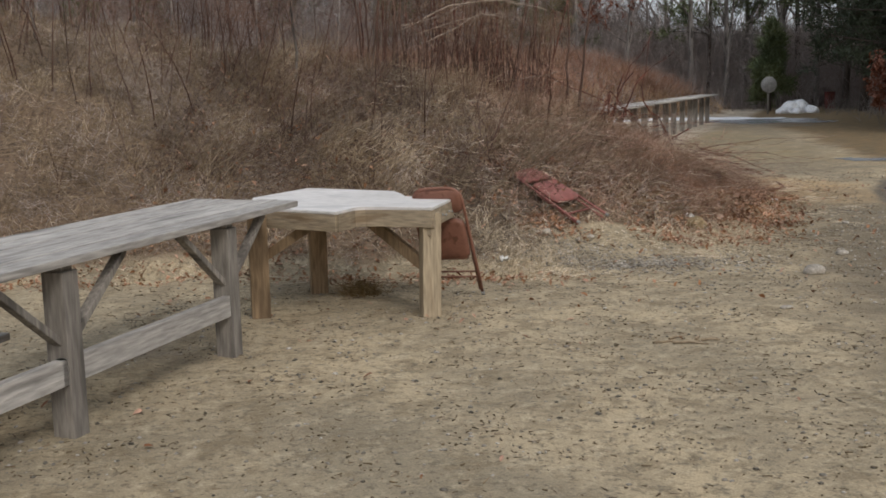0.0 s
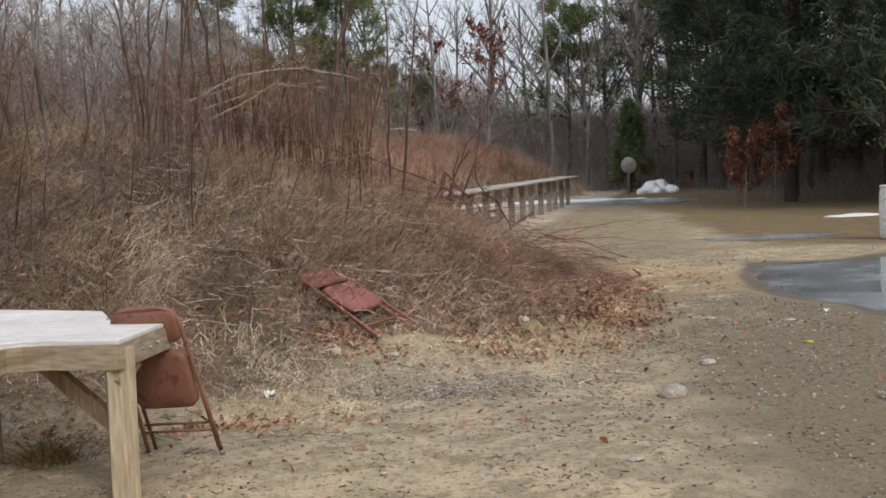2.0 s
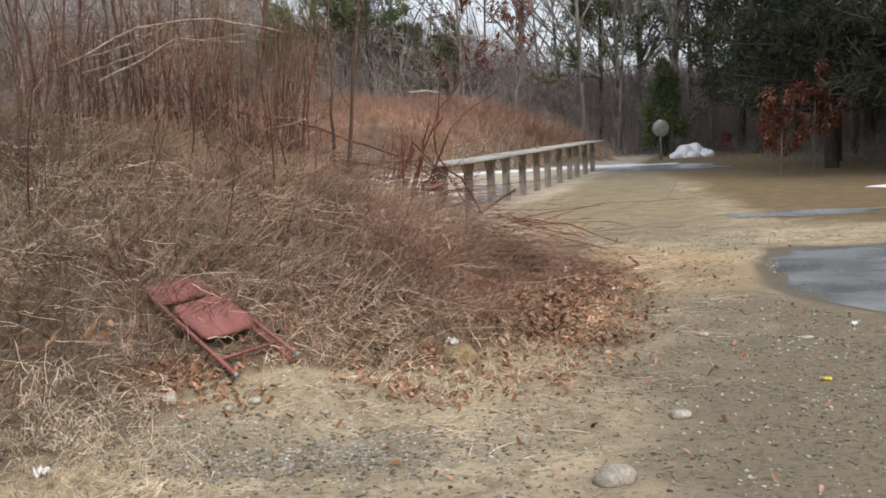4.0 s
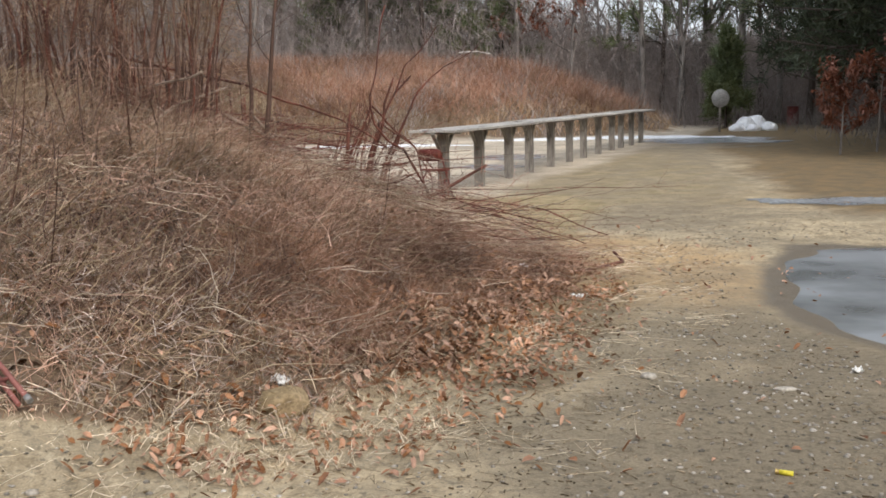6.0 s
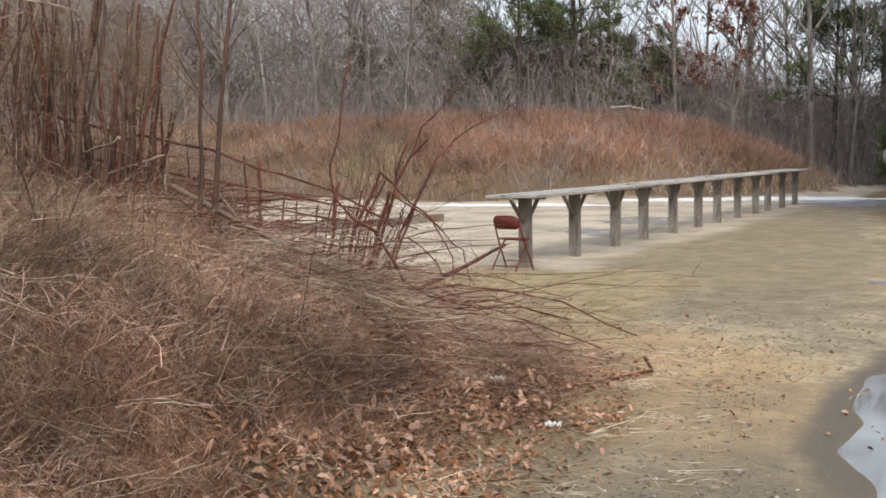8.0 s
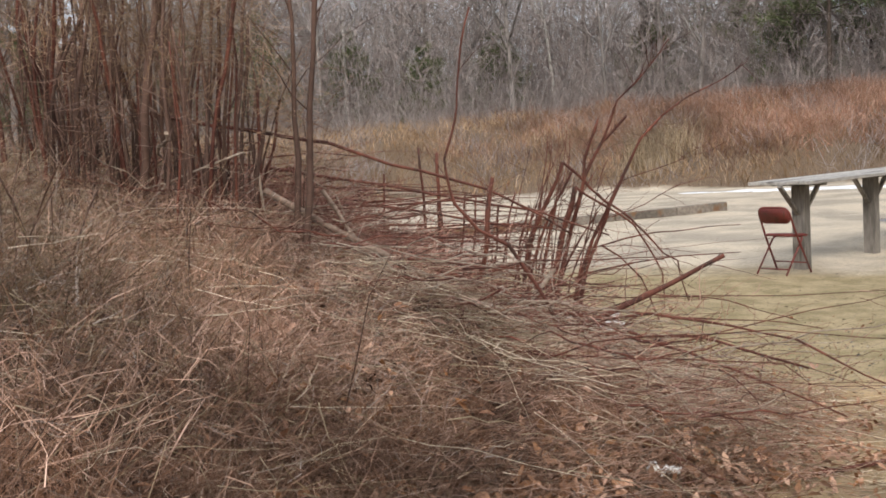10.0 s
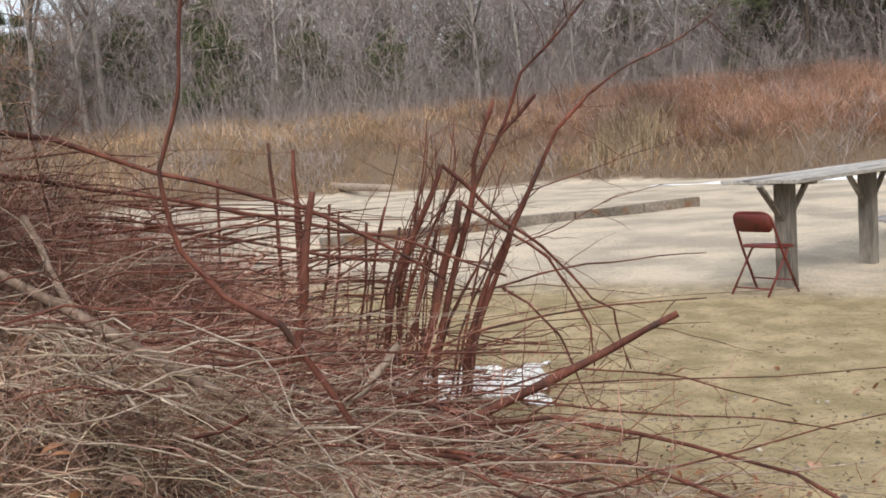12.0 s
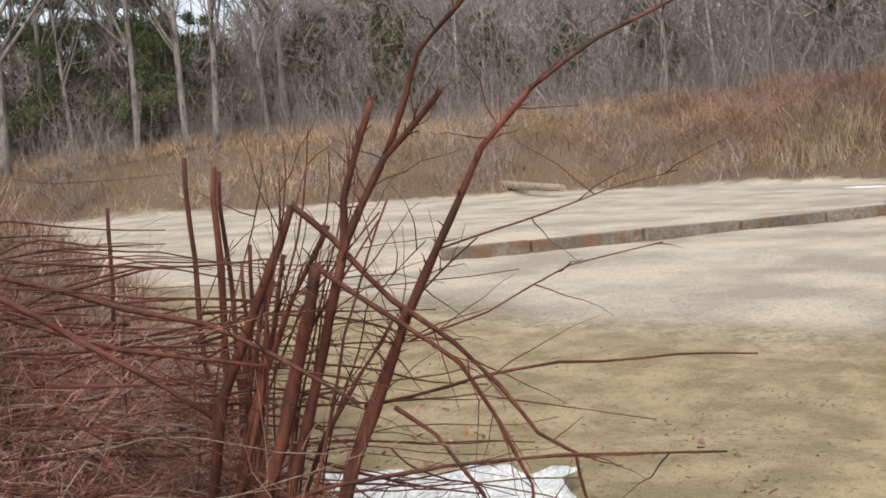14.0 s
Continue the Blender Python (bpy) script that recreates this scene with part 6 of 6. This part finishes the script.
bare = [bare_tree(h, r, m, t, i) for i, (h, r, m, t) in enumerate([(13, 0.17, BARK, "tall leafless grey tree behind the bank"), (11, 0.13, BARK, "leafless grey tree behind the bank"), (15, 0.2, BARK, "tall leafless grey tree with spreading limbs"), (10, 0.11, BARK_WHITE, "pale-barked leafless tree behind the bank"), (8, 0.08, BARK, "slim leafless tree at the wood's edge")])]
pines = [pine(12, 0.17, NEEDLES, "green pine with open crown behind the bank", 0.38, 0.34, 0.9), pine(15, 0.24, NEEDLES_SHADED, "tall pine with needles coloured as shaded at the wood's edge", 0.12, 0.28, 1.5), pine(9, 0.13, NEEDLES, "bushy green pine behind the bank", 0.1, 0.42, 1.0), pine(4.6, 0.07, NEEDLES, "young green pine at the wood's edge", 0.08, 0.26, 0.8)]
used_trees = set()


def plant(kinds, k, x, y, s=1.0):
    m = pose(x, y, ground_at(x, y) - 0.08, 0, 0, rng.uniform(0, 360))
    ob = kinds[k]
    if ob.name in used_trees:
        ob = copy_thing(ob, m)
    else:
        used_trees.add(ob.name)
        ob.matrix_world = m
    ob.scale = (s, s, s)


def ring(az, dist):
    """A place at that bearing (degrees to the right of +y) and distance from the track."""
    return 2 + dist * math.sin(radians(az)), 6 + dist * math.cos(radians(az))


for i in range(64):
    az = -82 + 97 * (i + rng.uniform(-0.4, 0.4)) / 64
    x, y = ring(az, rng.uniform(56, 74))
    plant(bare, (0, 1, 2, 4, 0, 1, 2)[i % 7], x, y, rng.uniform(0.8, 1.15))
for az, d, k, s in ((-12.2, 60, 2, 0.7), (-10.2, 57, 0, 0.9), (-8.4, 61, 2, 0.8), (-7.0, 57, 0, 1.0), (-5.4, 59, 2, 0.7), (-2.6, 58, 2, 0.6), (6.2, 58, 0, 0.95), (-15, 66, 0, 1.0),
                    (-19, 64, 2, 0.7), (-27, 62, 2, 0.6), (-31, 60, 2, 0.5), (-35, 61, 2, 0.6), (-39.5, 60, 2, 0.75), (-44.0, 61, 2, 0.7), (-41, 66, 0, 1.0), (-49, 60, 2, 0.7), (-51, 57, 2, 0.8), (-53, 63, 2, 0.9), (-55.5, 58, 2, 0.85), (-58, 61, 2, 0.9), (-60.5, 57, 2, 0.8), (-65, 60, 2, 0.9), (-62, 60, 2, 0.9), (-70, 62, 0, 1.0)):
    plant(pines, k, *ring(az, d), s)
for az, d in ((-36.5, 60), (-35.2, 60), (-24, 60), (-50, 60)):
    plant(bare, 3, *ring(az, d), 1.0)
for i in range(16):
    plant(bare, (2, 0, 1)[i % 3], *ring(-67 + 1.5 * i + rng.uniform(-0.5, 0.5), rng.uniform(52, 60)), rng.uniform(0.9, 1.15))
# the dark pine wood on the far side of the track
for i in range(34):
    az = 15 + 65 * (i + rng.uniform(-0.4, 0.4)) / 34
    d = 54 - 0.42 * (az - 6) + rng.uniform(-3, 9)
    d = max(d, 27)
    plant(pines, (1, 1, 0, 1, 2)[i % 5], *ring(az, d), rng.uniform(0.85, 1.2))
for i in range(26):
    az = 4 + 60 * (i + rng.uniform(-0.4, 0.4)) / 26
    plant(bare, (0, 1, 4)[i % 3], *ring(az, max(60 - 0.3 * az, 36) + rng.uniform(-3, 8)), rng.uniform(0.8, 1.1))
plant(pines, 3, 10.4, 55.0, 1.0)
for az, d, s in ((11.5, 60, 1.2), (14.0, 53, 1.15)):
    plant(pines, 0, *ring(az, d), s)
for az, d in ((5.2, 56), (7.4, 57), (8.6, 60), (10.2, 54), (12.4, 57), (14.2, 55)):
    plant(bare, 0, *ring(az, d), 1.1)
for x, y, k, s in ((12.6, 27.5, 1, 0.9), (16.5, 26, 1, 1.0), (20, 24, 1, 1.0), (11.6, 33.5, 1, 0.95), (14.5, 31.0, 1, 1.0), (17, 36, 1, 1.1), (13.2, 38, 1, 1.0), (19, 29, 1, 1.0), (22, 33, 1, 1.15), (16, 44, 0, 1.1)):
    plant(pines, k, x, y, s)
# unseen trees behind the camera, added to close the surroundings for bounce and reflection
for i in range(22):
    az = 85 + 190 * i / 22
    plant(pines if i % 2 else bare, 1 if i % 2 else 2, *ring(az, rng.uniform(26, 40)), rng.uniform(0.9, 1.2))

leafy_oak(2.5, "young oak with withered red-brown leaves at the wood's edge", 10.3, 31.2)
leafy_oak(2.2, "low young oak with withered leaves at the wood's edge", 9.2, 30.5)
leafy_oak(7.5, "oak with withered red-brown leaves behind the bank", *ring(1.2, 54))
leafy_oak(6.5, "oak with withered red-brown leaves behind the bank", *ring(-2.0, 58))

# thin undergrowth and distant trunks that close the woods
q = scatter(5200, -80, 75, -20, 100, lambda X, Y: smooth(50, 56, np.hypot(X - 2, Y - 6)) * smooth(82, 70, np.hypot(X - 2, Y - 6)) * (np.abs(np.arctan2(X - 2, Y - 6)) < 1.6))
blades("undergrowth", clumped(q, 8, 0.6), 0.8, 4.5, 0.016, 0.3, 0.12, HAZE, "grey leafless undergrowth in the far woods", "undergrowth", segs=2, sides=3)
q = scatter(450, -80, 75, -20, 110, lambda X, Y: smooth(62, 66, np.hypot(X - 2, Y - 6)) * smooth(95, 85, np.hypot(X - 2, Y - 6)) * (np.abs(np.arctan2(X - 2, Y - 6)) < 1.6))
bearing = lambda X, Y: np.degrees(np.arctan2(X - 2, Y - 6))
hz = scatter(275000, -80, 75, 0, 100, lambda X, Y: smooth(54, 60, np.hypot(X - 2, Y - 6)) * smooth(86, 76, np.hypot(X - 2, Y - 6)) * (0.22 * smooth(86, 80, np.abs(bearing(X, Y))) + 0.78 * smooth(-72, -56, bearing(X, Y)) * smooth(30, 22, bearing(X, Y))))
P = rooted(hz)
P[:, 2] += (4.7 + 4 * smooth(-50, -43, bearing(P[:, 0], P[:, 1])) * smooth(-9, -17, bearing(P[:, 0], P[:, 1]))) * rng.random(len(P))
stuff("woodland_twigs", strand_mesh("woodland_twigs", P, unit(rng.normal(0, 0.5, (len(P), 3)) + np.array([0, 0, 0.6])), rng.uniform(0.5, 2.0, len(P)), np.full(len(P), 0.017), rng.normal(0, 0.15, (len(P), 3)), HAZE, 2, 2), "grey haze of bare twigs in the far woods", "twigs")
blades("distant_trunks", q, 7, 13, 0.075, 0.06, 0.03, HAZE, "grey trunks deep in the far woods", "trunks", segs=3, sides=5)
q = scatter(1500, 6, 40, 22, 60, lambda X, Y: smooth(1, 5, X - 9.5) * smooth(28, 34, np.hypot(X - 2, Y - 6)) * smooth(58, 50, np.hypot(X - 2, Y - 6)))
blades("undergrowth", clumped(q, 5, 0.4), 0.3, 1.7, 0.01, 0.45, 0.2, BARK, "dark leafless undergrowth under the pines", "undergrowth", segs=2, sides=3)
